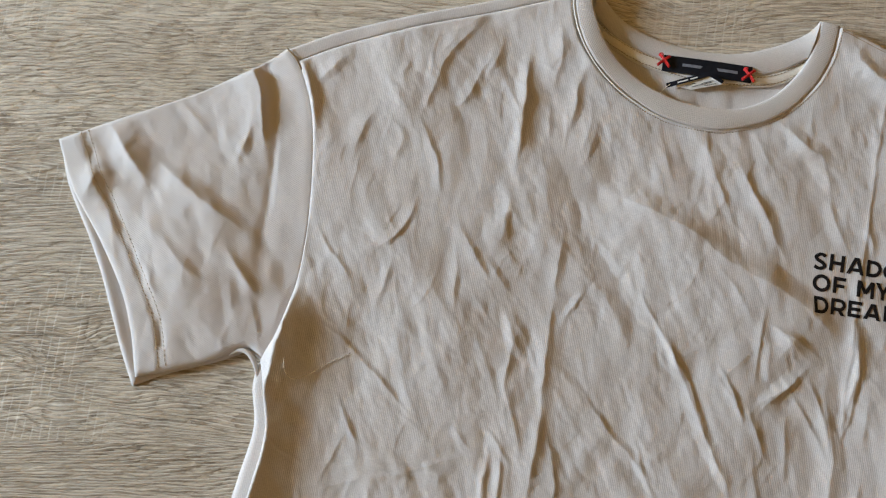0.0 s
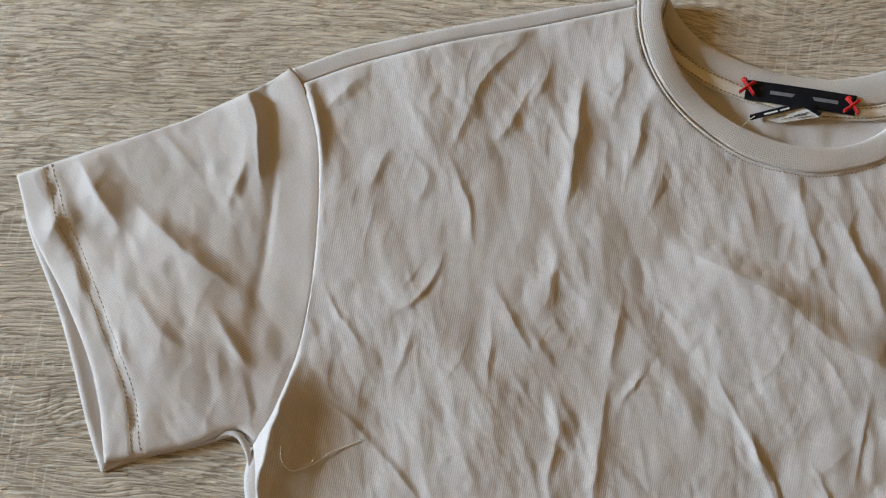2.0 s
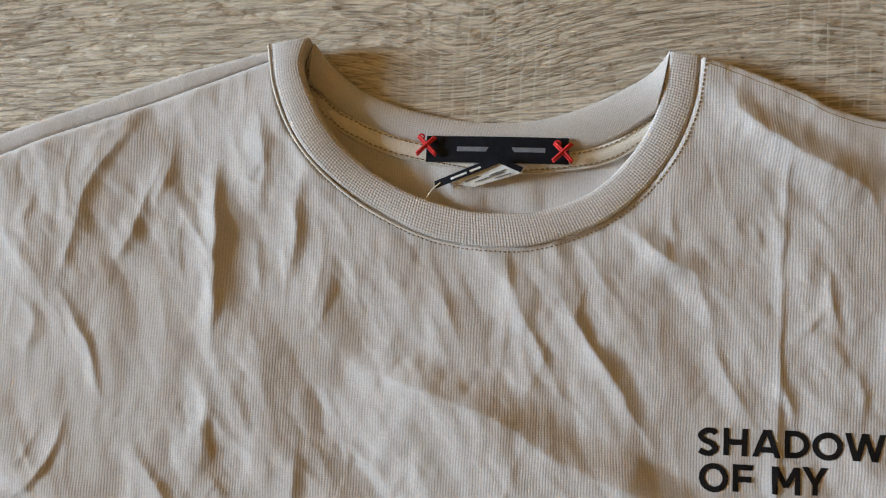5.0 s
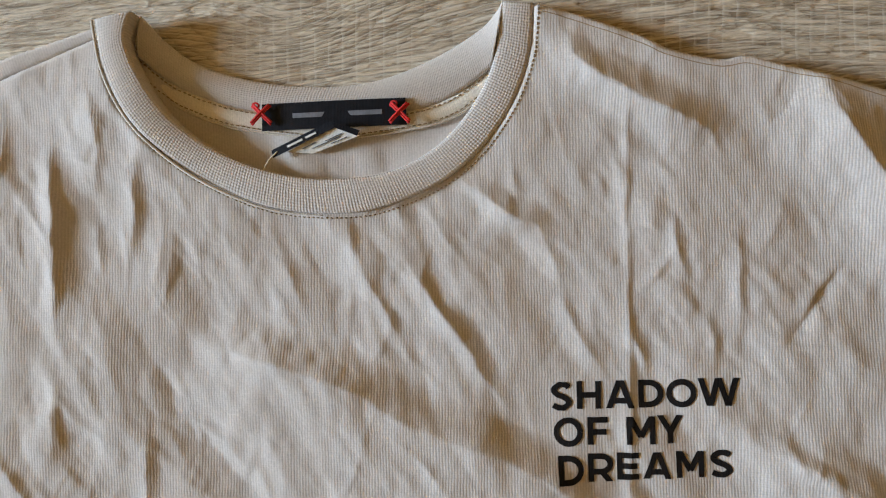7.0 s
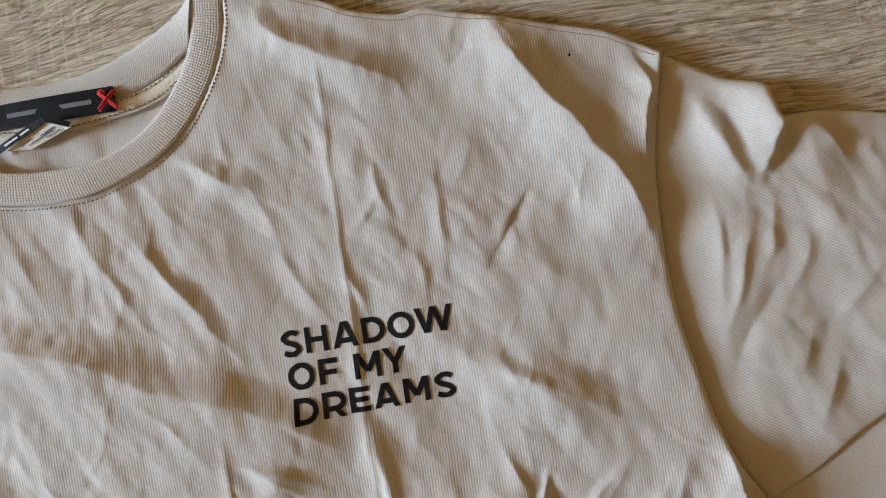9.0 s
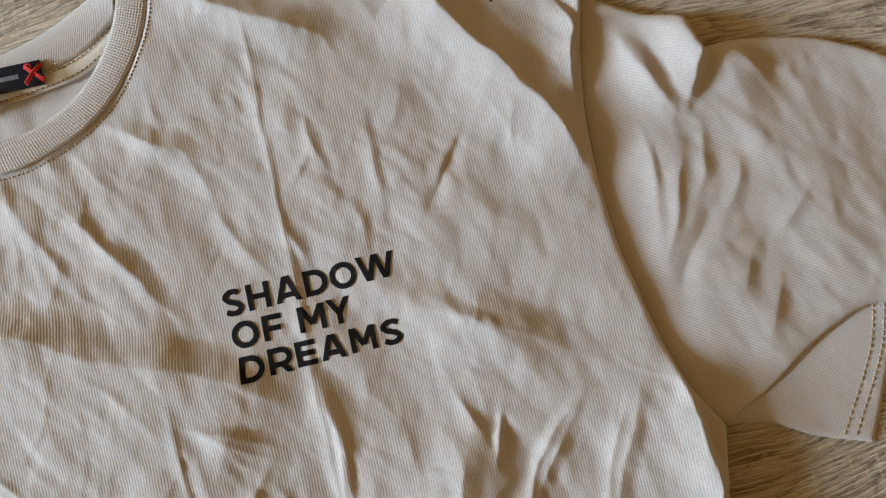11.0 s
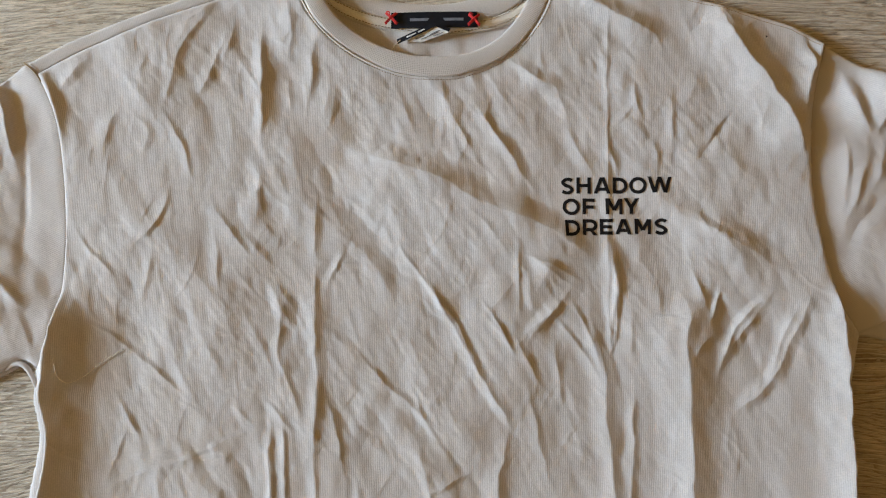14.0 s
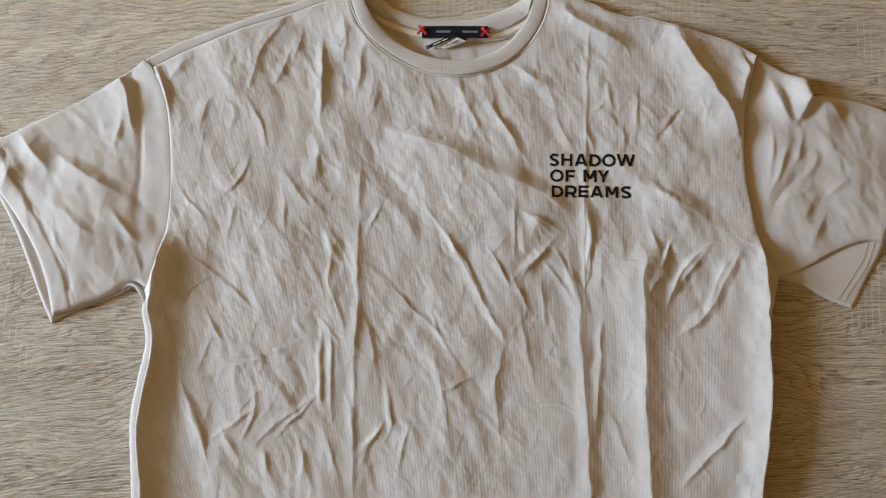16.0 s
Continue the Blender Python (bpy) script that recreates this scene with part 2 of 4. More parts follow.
def plaster(name, colour):
    m, n, l, b = material(name, 0.9, 0.2)
    co = n.new("ShaderNodeTexCoord")
    t = node(n, "ShaderNodeTexNoise", Scale=40.0, Detail=6.0)
    big = node(n, "ShaderNodeTexNoise", Scale=1.5, Detail=3.0)
    l.new(co.outputs["Object"], t.inputs["Vector"])
    l.new(co.outputs["Object"], big.inputs["Vector"])
    r = ramp(n, l, big.outputs["Fac"], [(0.3, (0.93,)), (0.7, (1.04,))])
    l.new(mixed(n, l, "MULTIPLY", 1.0, colour, r.outputs["Color"]), b.inputs["Base Color"])
    bump = node(n, "ShaderNodeBump", Strength=0.2, Distance=0.002)
    l.new(t.outputs["Fac"], bump.inputs["Height"])
    l.new(bump.outputs["Normal"], b.inputs["Normal"])
    return m


COTTON = (0.57, 0.522, 0.502)
JERSEY = knit("beige_cotton_jersey", COTTON, 0.00122, 0.001, 0.00015, 0.92, 0.22)
RIB = knit("beige_rib_knit", (0.585, 0.535, 0.513), 0.00125, 0.0012, 0.0004, 0.92, 0.28, 0.8)
TAPE = knit("beige_neck_tape", (0.76, 0.70, 0.62), 0.0008, 0.0009, 0.0002)
SEWING = thread_material("beige_sewing_thread", (0.47, 0.37, 0.25))
# stitch thread coloured as dark as the shade in the needle holes
HOLE_SHADE = thread_material("hole_shade_stitch_thread", (0.30, 0.22, 0.14))
# darker than the sewing thread, to stand in for shade in the seams
SEAM_SHADE = thread_material("seam_shade_thread", (0.33, 0.23, 0.13))
PIPING = thread_material("beige_piping", (0.63, 0.57, 0.50))
PALE = thread_material("pale_loose_thread", (0.78, 0.71, 0.60))
RED = thread_material("red_embroidery_thread", (0.62, 0.035, 0.035))
BLACK = woven("black_satin_ribbon", (0.012, 0.013, 0.018), 0.45)
WHITE = woven("white_satin_ribbon", (0.74, 0.72, 0.69), 0.5)
GREY = woven("grey_woven_letters", (0.20, 0.21, 0.24), 0.6)
DARKPRINT = woven("dark_label_print", (0.10, 0.10, 0.11), 0.6)
INK = woven("black_rubber_print", (0.012, 0.010, 0.010), 0.8)
OAK = oak("limed_oak")
WALL = plaster("warm_plaster", (0.585, 0.338, 0.1))
CEIL = plaster("ceiling_plaster", (0.585, 0.392, 0.154))
# dark on purpose: keeps bounced light off the lower end of the shirt
DIM = plaster("dimming_brown_plaster", (0.24, 0.145, 0.06))
FLOOR = plaster("floor_screed", (0.26, 0.16, 0.08))
FRAME = plaster("window_paint", (0.75, 0.75, 0.73))
SPOT = woven("dark_speck", (0.02, 0.02, 0.03), 0.8)


# ---- mesh helpers ----
def part(name, bm, mat, parent=None, label="", smooth=False):
    me = bpy.data.meshes.new(name)
    bm.to_mesh(me)
    bm.free()
    me.materials.append(mat)
    if smooth:
        me.polygons.foreach_set("use_smooth", [True] * len(me.polygons))
    ob = new(name, me)
    ob.parent = parent
    return tagged(ob, label)


def part_from(name, verts, faces, mat, parent=None, label="", uv=None, smooth=True):
    me = bpy.data.meshes.new(name)
    me.from_pydata([tuple(v) for v in verts], [], faces)
    me.materials.append(mat)
    if smooth:
        me.polygons.foreach_set("use_smooth", [True] * len(me.polygons))
    if uv is not None:
        layer = me.uv_layers.new(name="grain")
        index = np.empty(len(me.loops), dtype=np.int32)
        me.loops.foreach_get("vertex_index", index)
        layer.data.foreach_set("uv", np.asarray(uv, dtype=np.float32)[index].ravel())
    me.update()
    ob = new(name, me)
    ob.parent = parent
    return tagged(ob, label)


def box(bm, x0, x1, y0, y1, z0, z1, bevel=0.0):
    made = bmesh.ops.create_cube(bm, size=1.0)["verts"]
    bmesh.ops.scale(bm, vec=(x1 - x0, y1 - y0, z1 - z0), verts=made)
    bmesh.ops.translate(bm, vec=((x0 + x1) / 2, (y0 + y1) / 2, (z0 + z1) / 2), verts=made)
    if bevel:
        edges = list({e for v in made for e in v.link_edges})
        bmesh.ops.bevel(bm, geom=edges, offset=bevel, segments=3, affect="EDGES", profile=0.5)
    return bm


def curve_through(points, step=1.5, closed=False):
    """A smooth line through a few points, in evenly spaced steps (millimetres)."""
    p = np.array(points, float)
    if len(p) == 2:
        dense = p[0] + np.linspace(0, 1, 60)[:, None] * (p[1] - p[0])
    else:
        q = np.vstack([p[-1], p, p[:2]]) if closed else np.vstack([2 * p[0] - p[1], p, 2 * p[-1] - p[-2]])
        s = np.linspace(0, 1, 24, endpoint=False)[:, None]
        runs = []
        for a, b, c, d in zip(q[:-3], q[1:-2], q[2:-1], q[3:]):
            runs.append(0.5 * (2 * b + (c - a) * s + (2 * a - 5 * b + 4 * c - d) * s**2 + (3 * b - a - 3 * c + d) * s**3))
        dense = np.vstack(runs + [p[:1] if closed else p[-1:]])
    far = np.r_[0, np.cumsum(np.hypot(*np.diff(dense, axis=0).T))]
    count = max(3, int(far[-1] / step))
    at = np.linspace(0, far[-1], count + 1)
    return np.stack([np.interp(at, far, dense[:, 0]), np.interp(at, far, dense[:, 1])], 1)


def shifted(line, d):
    """The line moved sideways by d millimetres, to its left."""
    t = np.gradient(line, axis=0)
    t /= np.hypot(*t.T)[:, None]
    return line + d * np.stack([-t[:, 1], t[:, 0]], 1)


# ---- the lie of the cloth ----
# The cloth is a height over the table, in millimetres: a base, folds laid along their crests, and soft creasing.
FOLDS = []


def fold(height, left, right, sharp, *crest):
    height *= 0.6 if height < 4 else 0.9
    # a crest dies out a little beyond its ends
    p = [np.array(c, float) for c in crest]
    p[0], p[-1] = p[0] + 0.25 * (p[0] - p[1]), p[-1] + 0.25 * (p[-1] - p[-2])
    height *= min(1.0, float(np.hypot(*(p[-1] - p[0]))) / 45)
    small = abs(height) < 4
    FOLDS.append((height, left * (1.15 if small else 1.25), right * (0.8 if small else 1.1), 0.45 + 0.5 * sharp, curve_through(p, 5.0)))


def to_line(x, y, line):
    """Signed distance to a line (positive on the left of its direction) and how far along it the nearest place lies, 0 to 1."""
    best = np.full(x.shape, 1e9)
    sign, along = np.zeros(x.shape), np.zeros(x.shape)
    n = len(line) - 1
    for k in range(n):
        ax, ay = line[k]
        dx, dy = line[k + 1] - line[k]
        rx, ry = x - ax, y - ay
        s = np.clip((rx * dx + ry * dy) / (dx * dx + dy * dy), 0, 1)
        d = np.hypot(rx - s * dx, ry - s * dy)
        near = d < best
        best = np.where(near, d, best)
        sign = np.where(near, np.sign(dx * ry - dy * rx), sign)
        along = np.where(near, (k + s) / n, along)
    return best * sign, along


def smooth01(u):
    u = np.clip(u, 0, 1)
    return u * u * (3 - 2 * u)


GRID = np.random.RandomState(7).rand(256, 256)


def soft_noise(x, y):
    xi, yi = np.floor(x).astype(int), np.floor(y).astype(int)
    u, v = smooth01(x - xi), smooth01(y - yi)
    g = lambda a, b: GRID[a % 256, b % 256]
    low = g(xi, yi) * (1 - u) + g(xi + 1, yi) * u
    high = g(xi, yi + 1) * (1 - u) + g(xi + 1, yi + 1) * u
    return low * (1 - v) + high * v - 0.5


CREASES = []


def scatter_creases():
    """Small chance creases over the whole garment, most of them running down the cloth."""
    rnd = random.Random(11)
    for _ in range(560):
        x, y = rnd.uniform(-440, 430), rnd.uniform(-480, 80)
        way = radians(rnd.gauss(-90, 38))
        long, bend = rnd.uniform(16, 62), rnd.uniform(-0.3, 0.3)
        dx, dy = math.cos(way) * long / 2, math.sin(way) * long / 2
        height = rnd.uniform(0.08, 0.34)
        left, right = rnd.uniform(2.0, 7), rnd.uniform(1.6, 4.5)
        crest = [(x - dx, y - dy), (x - dy * bend, y + dx * bend), (x + dx, y + dy)]
        CREASES.append((height, left, right, 0.9, curve_through(crest, 5.0)))


scatter_creases()


def facets(x, y):
    """Crumpled facets: warped pleats in many directions that come and go."""
    rnd = random.Random(23)
    z = np.zeros(x.shape)
    for k in range(14):
        way, pitch = radians(rnd.gauss(0, 40)), rnd.uniform(18, 58)
        u = (x * math.cos(way) + y * math.sin(way)) / pitch + rnd.random()
        u = u + 1.1 * soft_noise(x / 58 + 17 * k, y / 66 + 5 * k) + 0.3 * soft_noise(x / 19 + 9 * k, y / 25 + 3 * k)
        saw = np.sqrt((2 * np.abs(u - np.floor(u) - 0.5)) ** 2 + 0.0015)
        here = smooth01(2.4 * soft_noise(x / 46 + 31 * k, y / 62 + 13 * k) + 0.35)
        z += 0.0052 * pitch * here * saw
    return z - 0.9


def crinkles(x, y):
    """Fine crinkling of washed cotton."""
    rnd = random.Random(41)
    z = np.zeros(x.shape)
    for k in range(11):
        way, pitch = radians(rnd.gauss(0, 52)), rnd.uniform(5, 16)
        u = (x * math.cos(way) + y * math.sin(way)) / pitch + rnd.random()
        u = u + 1.6 * soft_noise(x / 27 + 13 * k, y / 33 + 7 * k) + 0.4 * soft_noise(x / 8 + 9 * k, y / 10 + 3 * k)
        saw = np.sqrt((2 * np.abs(u - np.floor(u) - 0.5)) ** 2 + 0.004)
        here = smooth01(2.6 * soft_noise(x / 21 + 37 * k, y / 28 + 19 * k) + 0.15)
        z += 0.008 * pitch * here * saw
    return z


def crumple(x, y, wide, tall, seed):
    """Flat facets that meet in sharp creases: heights at the knots of a warped net of triangles."""
    x, y = (x + 0.55 * wide * soft_noise(x / wide + seed, y / tall + 3) + 0.10 * wide * soft_noise(4 * x / wide, 4 * y / tall + seed),
            y + 0.55 * tall * soft_noise(x / wide + 9, y / tall + seed) + 0.10 * tall * soft_noise(4 * x / wide + seed, 4 * y / tall))
    v = y / tall
    u = x / wide + 0.5 * v
    i, j = np.floor(u).astype(int), np.floor(v).astype(int)
    a, b = u - i, v - j
    g = lambda p, q: GRID[(p * 7 + seed * 31) % 256, (q * 11 + seed * 17) % 256]
    low = g(i, j) + a * (g(i + 1, j) - g(i, j)) + b * (g(i, j + 1) - g(i, j))
    far = g(i + 1, j + 1)
    high = far + (1 - a) * (g(i, j + 1) - far) + (1 - b) * (g(i + 1, j) - far)
    return np.where(a + b < 1, low, high) - 0.5


def creasing(x, y):
    z = 3.6 * soft_noise(x / 52 + 2, y / 64) + 0.8 * soft_noise(x / 14 + 31, y / 19 + 7)
    calm = 1 - 0.75 * smooth01((-205 - x) / 30) * smooth01((x + 300) / 20) * smooth01((-150 - y) / 30) - 0.6 * smooth01((x - 85) / 30) * smooth01((-175 - y) / 40)
    z += calm * (2.25 * crumple(x, y, 27, 46, 3) + 1.2 * crumple(x, y, 14, 25, 5))
    some = smooth01(2.2 * soft_noise(x / 40 + 71, y / 40 + 5) + 0.55)
    z += calm * some * (0.85 * crumple(x, y, 7.5, 12, 8) + 0.3 * crumple(x, y, 4, 6, 11))
    z += 0.22 * soft_noise(x / 4.5, y / 7)
    return z + calm * (facets(x, y) + crinkles(x, y)) + folded(x, y, CREASES)


def folded(x, y, folds=FOLDS):
    z = np.zeros(x.shape)
    # crests wander a little, as cloth does
    x, y = (x + 2.2 * soft_noise(x / 14 + 3, y / 14) + 0.9 * soft_noise(x / 5 + 40, y / 5),
            y + 2.2 * soft_noise(x / 14 + 60, y / 14 + 30) + 0.9 * soft_noise(x / 5 + 9, y / 5 + 17))
    for height, left, right, sharp, line in folds:
        reach = max(left, right) + 2
        lo, hi = line.min(0) - reach, line.max(0) + reach
        near = (x > lo[0]) & (x < hi[0]) & (y > lo[1]) & (y < hi[1])
        if not near.any():
            continue
        d, s = to_line(x[near], y[near], line)
        # a little waver, so that no crest runs dead even
        wave = 1 + (0.5 if abs(height) < 4.2 else 0.15) * soft_noise(x[near] / 12, y[near] / 12)
        long = 5.0 * (len(line) - 1)
        ends = smooth01(np.minimum(s, 1 - s) * long / min(0.5 * long, 36.0))
        u = np.where(d < 0, -d / left, d / right) * wave / (0.75 + 0.25 * ends)
        u = np.clip(u, 0, 1)
        body = (1 - sharp) * (1 - smooth01(u)) + sharp * (1 - u) ** 2.2
        z[near] += height * body * ends
    return z


# lower body
fold(12, 9, 32, 0.35, (-258, -156), (-262, -195), (-265, -229), (-260, -259), (-264, -301), (-265, -336), (-256, -398), (-250, -560))
fold(3.6, 11, 15, 0.45, (104, -162), (115, -201), (116, -227), (121, -281), (127, -377), (130, -560))
fold(5.4, 20, 23, 0.45, (165, -146), (174, -165), (169, -182), (172, -224), (173, -294), (178, -374), (181, -560))
fold(8, 20, 5, 0.5, (272, -142), (277, -182), (278, -231), (278, -280), (272, -369), (269, -560))
fold(3, 6, 8, 0.6, (-11, -136), (-3, -149), (19, -189), (37, -218), (54, -246))
fold(2.6, 12, 9, 0.4, (51, -244), (48, -262), (43, -286), (51, -334))
fold(2, 5, 6, 0.6, (35, -168), (52, -190))
fold(2, 5, 6, 0.6, (55, -184), (72, -213))
fold(3, 10, 6, 0.5, (60, -126), (82, -134), (100, -145))
fold(2.5, 8, 6, 0.6, (90, -152), (65, -183))
fold(2, 5, 4, 0.8, (124, -122), (125, -168), (119, -194))
fold(3, 9, 9, 0.4, (227, -153), (198, -194), (195, -204))
fold(3, 8, 10, 0.4, (253, -156), (227, -209), (201, -232))
fold(2.5, 7, 7, 0.6, (254, -302), (208, -354))
fold(3, 7, 7, 0.6, (195, -151), (188, -171))
fold(2, 6, 6, 0.5, (-56, -192), (-29, -219), (3, -246))
fold(1.6, 8, 6, 0.4, (-84, -146), (-80, -224), (-81, -261), (-76, -363))
fold(1.6, 6, 7, 0.5, (-119, -144), (-108, -162), (-106, -200), (-89, -237))
fold(2, 5, 6, 0.5, (-112, -244), (-109, -293), (-101, -314))
fold(1.5, 5, 6, 0.5, (-102, -247), (-98, -311))
fold(2, 7, 5, 0.6, (-216, -227), (-204, -246), (-191, -254))
fold(2, 9, 5, 0.6, (-235, -177), (-201, -200), (-170, -225))
fold(1.2, 4, 4, 0.6, (-214, -268), (-142, -266))
fold(2, 6, 6, 0.6, (-166, -309), (-198, -334))
fold(1.6, 6, 5, 0.6, (-114, -296), (-138, -316), (-164, -341))
fold(2.5, 8, 8, 0.4, (-229, -296), (-212, -328), (-205, -355))
fold(1.6, 5, 5, 0.6, (-54, -320), (-71, -351))
fold(1.6, 5, 6, 0.5, (-52, -287), (-46, -314))
fold(2, 8, 8, 0.5, (-126, -334), (-114, -366), (-101, -380))
fold(2, 6, 7, 0.5, (134, -218), (134, -262), (131, -316))
fold(2, 8, 5, 0.5, (83, -170), (103, -195), (113, -212))
# the large folds of the chest
fold(6.5, 52, 15, 0.1, (-52, -56), (-1, -72), (25, -87), (49, -96), (73, -106), (92, -117), (108, -129))
fold(3.9, 6, 12, 0.4, (-292, 7), (-278, -9), (-270, -34), (-264, -61))
fold(5, 24, 6, 0.2, (-106, 79), (-103, 64), (-95, 45), (-81, 30), (-61, 16))
fold(9, 26, 17, 0.2, (190, 57), (199, 50), (210, 27), (224, 8), (235, -8), (246, -24), (253, -44), (258, -64))
fold(6.5, 12, 14, 0.3, (97, 77), (98, 65), (108, 56), (126, 46), (138, 39), (154, 32), (159, 24))
fold(4.2, 26, 20, 0.1, (162, -94), (181, -102), (208, -117), (229, -126))
fold(1.2, 5, 4, 0.8, (119, 43), (119, -33), (119, -86), (118, -148), (121, -199))
fold(6, 17, 5, 0.3, (260, 30), (265, 12), (261, -5), (259, -22))
fold(4.2, 14, 12, 0.2, (49, 15), (69, 1), (92, -14))
# creases of the chest and the body
fold(2.4, 9, 8, 0.3, (-127, 36), (-126, 1), (-125, -21), (-122, -44))
fold(1.6, 7, 5, 0.4, (-123, -74), (-123, -85), (-121, -101))
fold(2.6, 8, 8, 0.35, (-85, -86), (-84, -107), (-83, -128), (-79, -136))
fold(1.8, 5, 5, 0.5, (-64, -125), (-73, -142), (-76, -151))
fold(1.8, 4, 4, 0.8, (-28, -117), (-15, -136), (-2, -153), (13, -172), (24, -193), (33, -207))
fold(2.2, 4, 4, 0.8, (33, -158), (44, -176), (54, -193))
fold(1.6, 6, 8, 0.5, (20, -92), (33, -104), (42, -116), (55, -134))
fold(1.6, 5, 4, 0.6, (56, -115), (56, -133), (58, -165))
fold(3.0, 8, 10, 0.45, (22, -14), (36, -34), (51, -55), (69, -83))
fold(1.8, 7, 7, 0.4, (1, -7), (12, -31), (24, -54), (29, -67))
fold(1.5, 11, 9, 0.2, (-32, -5), (-24, -23), (-16, -43))
fold(3.2, 12, 11, 0.35, (62, -123), (79, -137), (97, -150))
fold(1.8, 6, 6, 0.4, (90, -156), (76, -168), (61, -180))
fold(3.2, 14, 7, 0.4, (91, -157), (108, -187), (114, -210))
fold(2.4, 5, 6, 0.6, (120, -108), (122, -135), (123, -161), (118, -188))
fold(1.3, 5, 4, 0.6, (137, 0), (140, -17), (144, -30))
fold(1.3, 5, 4, 0.6, (139, -17), (132, -25), (122, -33))
fold(-1.8, 4, 9, 0.5, (210, -19), (192, -43), (179, -61))
fold(2.2, 9, 6, 0.4, (90, -33), (101, -55), (112, -72))
fold(1.8, 6, 6, 0.4, (118, -43), (124, -60), (127, -74))
fold(1.4, 6, 5, 0.5, (82, -6), (87, -18), (94, -32))
fold(2.4, 7, 5, 0.5, (173, -130), (180, -146), (187, -164))
fold(2.6, 5, 5, 0.5, (195, -148), (192, -160), (188, -173))
fold(3.2, 6, 8, 0.5, (226, -151), (208, -170), (198, -189), (191, -211))
fold(2.2, 6, 7, 0.5, (249, -154), (237, -178), (227, -205))
fold(1.8, 12, 11, 0.15, (200, -52), (214, -66), (231, -74))
fold(2.0, 6, 6, 0.5, (194, -176), (181, -186), (174, -197))
fold(1.4, 6, 6, 0.4, (166, -23), (164, -37), (163, -53))
fold(1.6, 7, 6, 0.4, (150, -41), (152, -52), (155, -69))
fold(1.6, 6, 5, 0.5, (-112, -145), (-104, -157), (-95, -168))
fold(1.6, 6, 5, 0.5, (-95, -168), (-91, -176), (-87, -182))
fold(1.5, 6, 6, 0.4, (-135, -112), (-122, -127), (-110, -139))
fold(1.4, 8, 7, 0.3, (-82, -154), (-80, -167), (-78, -182))
fold(1.6, 6, 6, 0.4, (106, -173), (109, -185), (111, -190))
fold(1.5, 7, 6, 0.4, (134, -165), (134, -180), (134, -197))
fold(1.4, 5, 5, 0.5, (151, -148), (153, -161), (156, -169))
fold(1.2, 7, 6, 0.4, (-109, 5), (-107, -12), (-102, -32))
fold(1.6, 8, 8, 0.3, (-92, 18), (-90, 0), (-93, -19))
fold(1.3, 8, 8, 0.3, (-81, 8), (-78, -10), (-82, -32))
fold(1.3, 8, 8, 0.3, (-71, -2), (-63, -17), (-59, -31))
fold(2.2, 8, 7, 0.4, (-163, 54), (-174, 37), (-184, 19), (-188, 2), (-195, -24))
fold(1.6, 7, 6, 0.4, (-153, 33), (-162, 4), (-170, -11), (-185, -20))
fold(2.0, 7, 5, 0.6, (-196, -24), (-186, -41), (-178, -56), (-171, -78))
fold(2.0, 9, 5, 0.6, (-187, -79), (-191, -97), (-199, -112), (-213, -122))
fold(1.8, 6, 4, 0.6, (-255, -110), (-240, -128), (-231, -135), (-219, -148))
fold(2.0, 7, 6, 0.5, (-157, -93), (-142, -113), (-126, -133))
fold(1.5, 6, 5, 0.5, (-139, -140), (-130, -150), (-123, -158))
fold(1.8, 7, 6, 0.4, (-127, -17), (-124, -39), (-124, -56))
fold(1.7, 7, 6, 0.4, (-126, -69), (-125, -85), (-125, -101))
fold(2.3, 10, 8, 0.3, (-111, 62), (-106, 36), (-107, 12))
fold(1.6, 8, 7, 0.3, (-133, 39), (-126, 13), (-126, -17))
fold(3.4, 5, 14, 0.2, (-282, -2), (-276, -26), (-270, -49))
fold(2.2, 8, 9, 0.3, (-249, 13), (-262, 2), (-271, -15))
fold(1.5, 8, 7, 0.3, (-217, -28), (-206, -40), (-209, -60))
fold(1.4, 7, 7, 0.4, (-225, -20), (-233, -37), (-236, -61))
fold(1.5, 8, 6, 0.4, (-178, 43), (-184, 29), (-191, 18))
fold(1.6, 8, 7, 0.3, (-148, 47), (-149, 30), (-155, 9))
fold(1.3, 7, 6, 0.4, (-197, -121), (-200, -147), (-204, -166))
fold(1.4, 6, 6, 0.4, (-157, -109), (-152, -134), (-150, -156))
fold(1.6, 8, 6, 0.4, (-112, -154), (-104, -168), (-96, -180))
fold(1.4, 8, 7, 0.3, (-88, 35), (-90, 11), (-91, -12))
fold(1.3, 8, 7, 0.3, (-73, 0), (-75, -26), (-78, -43))
fold(2.4, 9, 7, 0.4, (-233, -290), (-221, -313), (-205, -352))
fold(1.8, 6, 5, 0.5, (-169, -289), (-164, -310), (-175, -337))
fold(2.2, 8, 7, 0.4, (-197, -325), (-185, -339), (-171, -360))
fold(1.8, 6, 5, 0.5, (-156, -340), (-152, -354), (-144, -370))
fold(1.8, 6, 5, 0.5, (-111, -296), (-136, -323), (-147, -337))
fold(0.9, 5, 4, 0.6, (-112, -239), (-108, -279), (-108, -310))
fold(0.9, 5, 4, 0.6, (-104, -241), (-99, -269), (-98, -298))
fold(1.7, 5, 4, 0.6, (-138, -229), (-130, -238), (-122, -246))
fold(1.7, 5, 4, 0.6, (-115, -227), (-105, -238), (-96, -248))
fold(1.6, 6, 5, 0.5, (-53, -279), (-45, -314), (-52, -335))
fold(1.7, 5, 5, 0.5, (-52, -316), (-63, -333), (-75, -348))
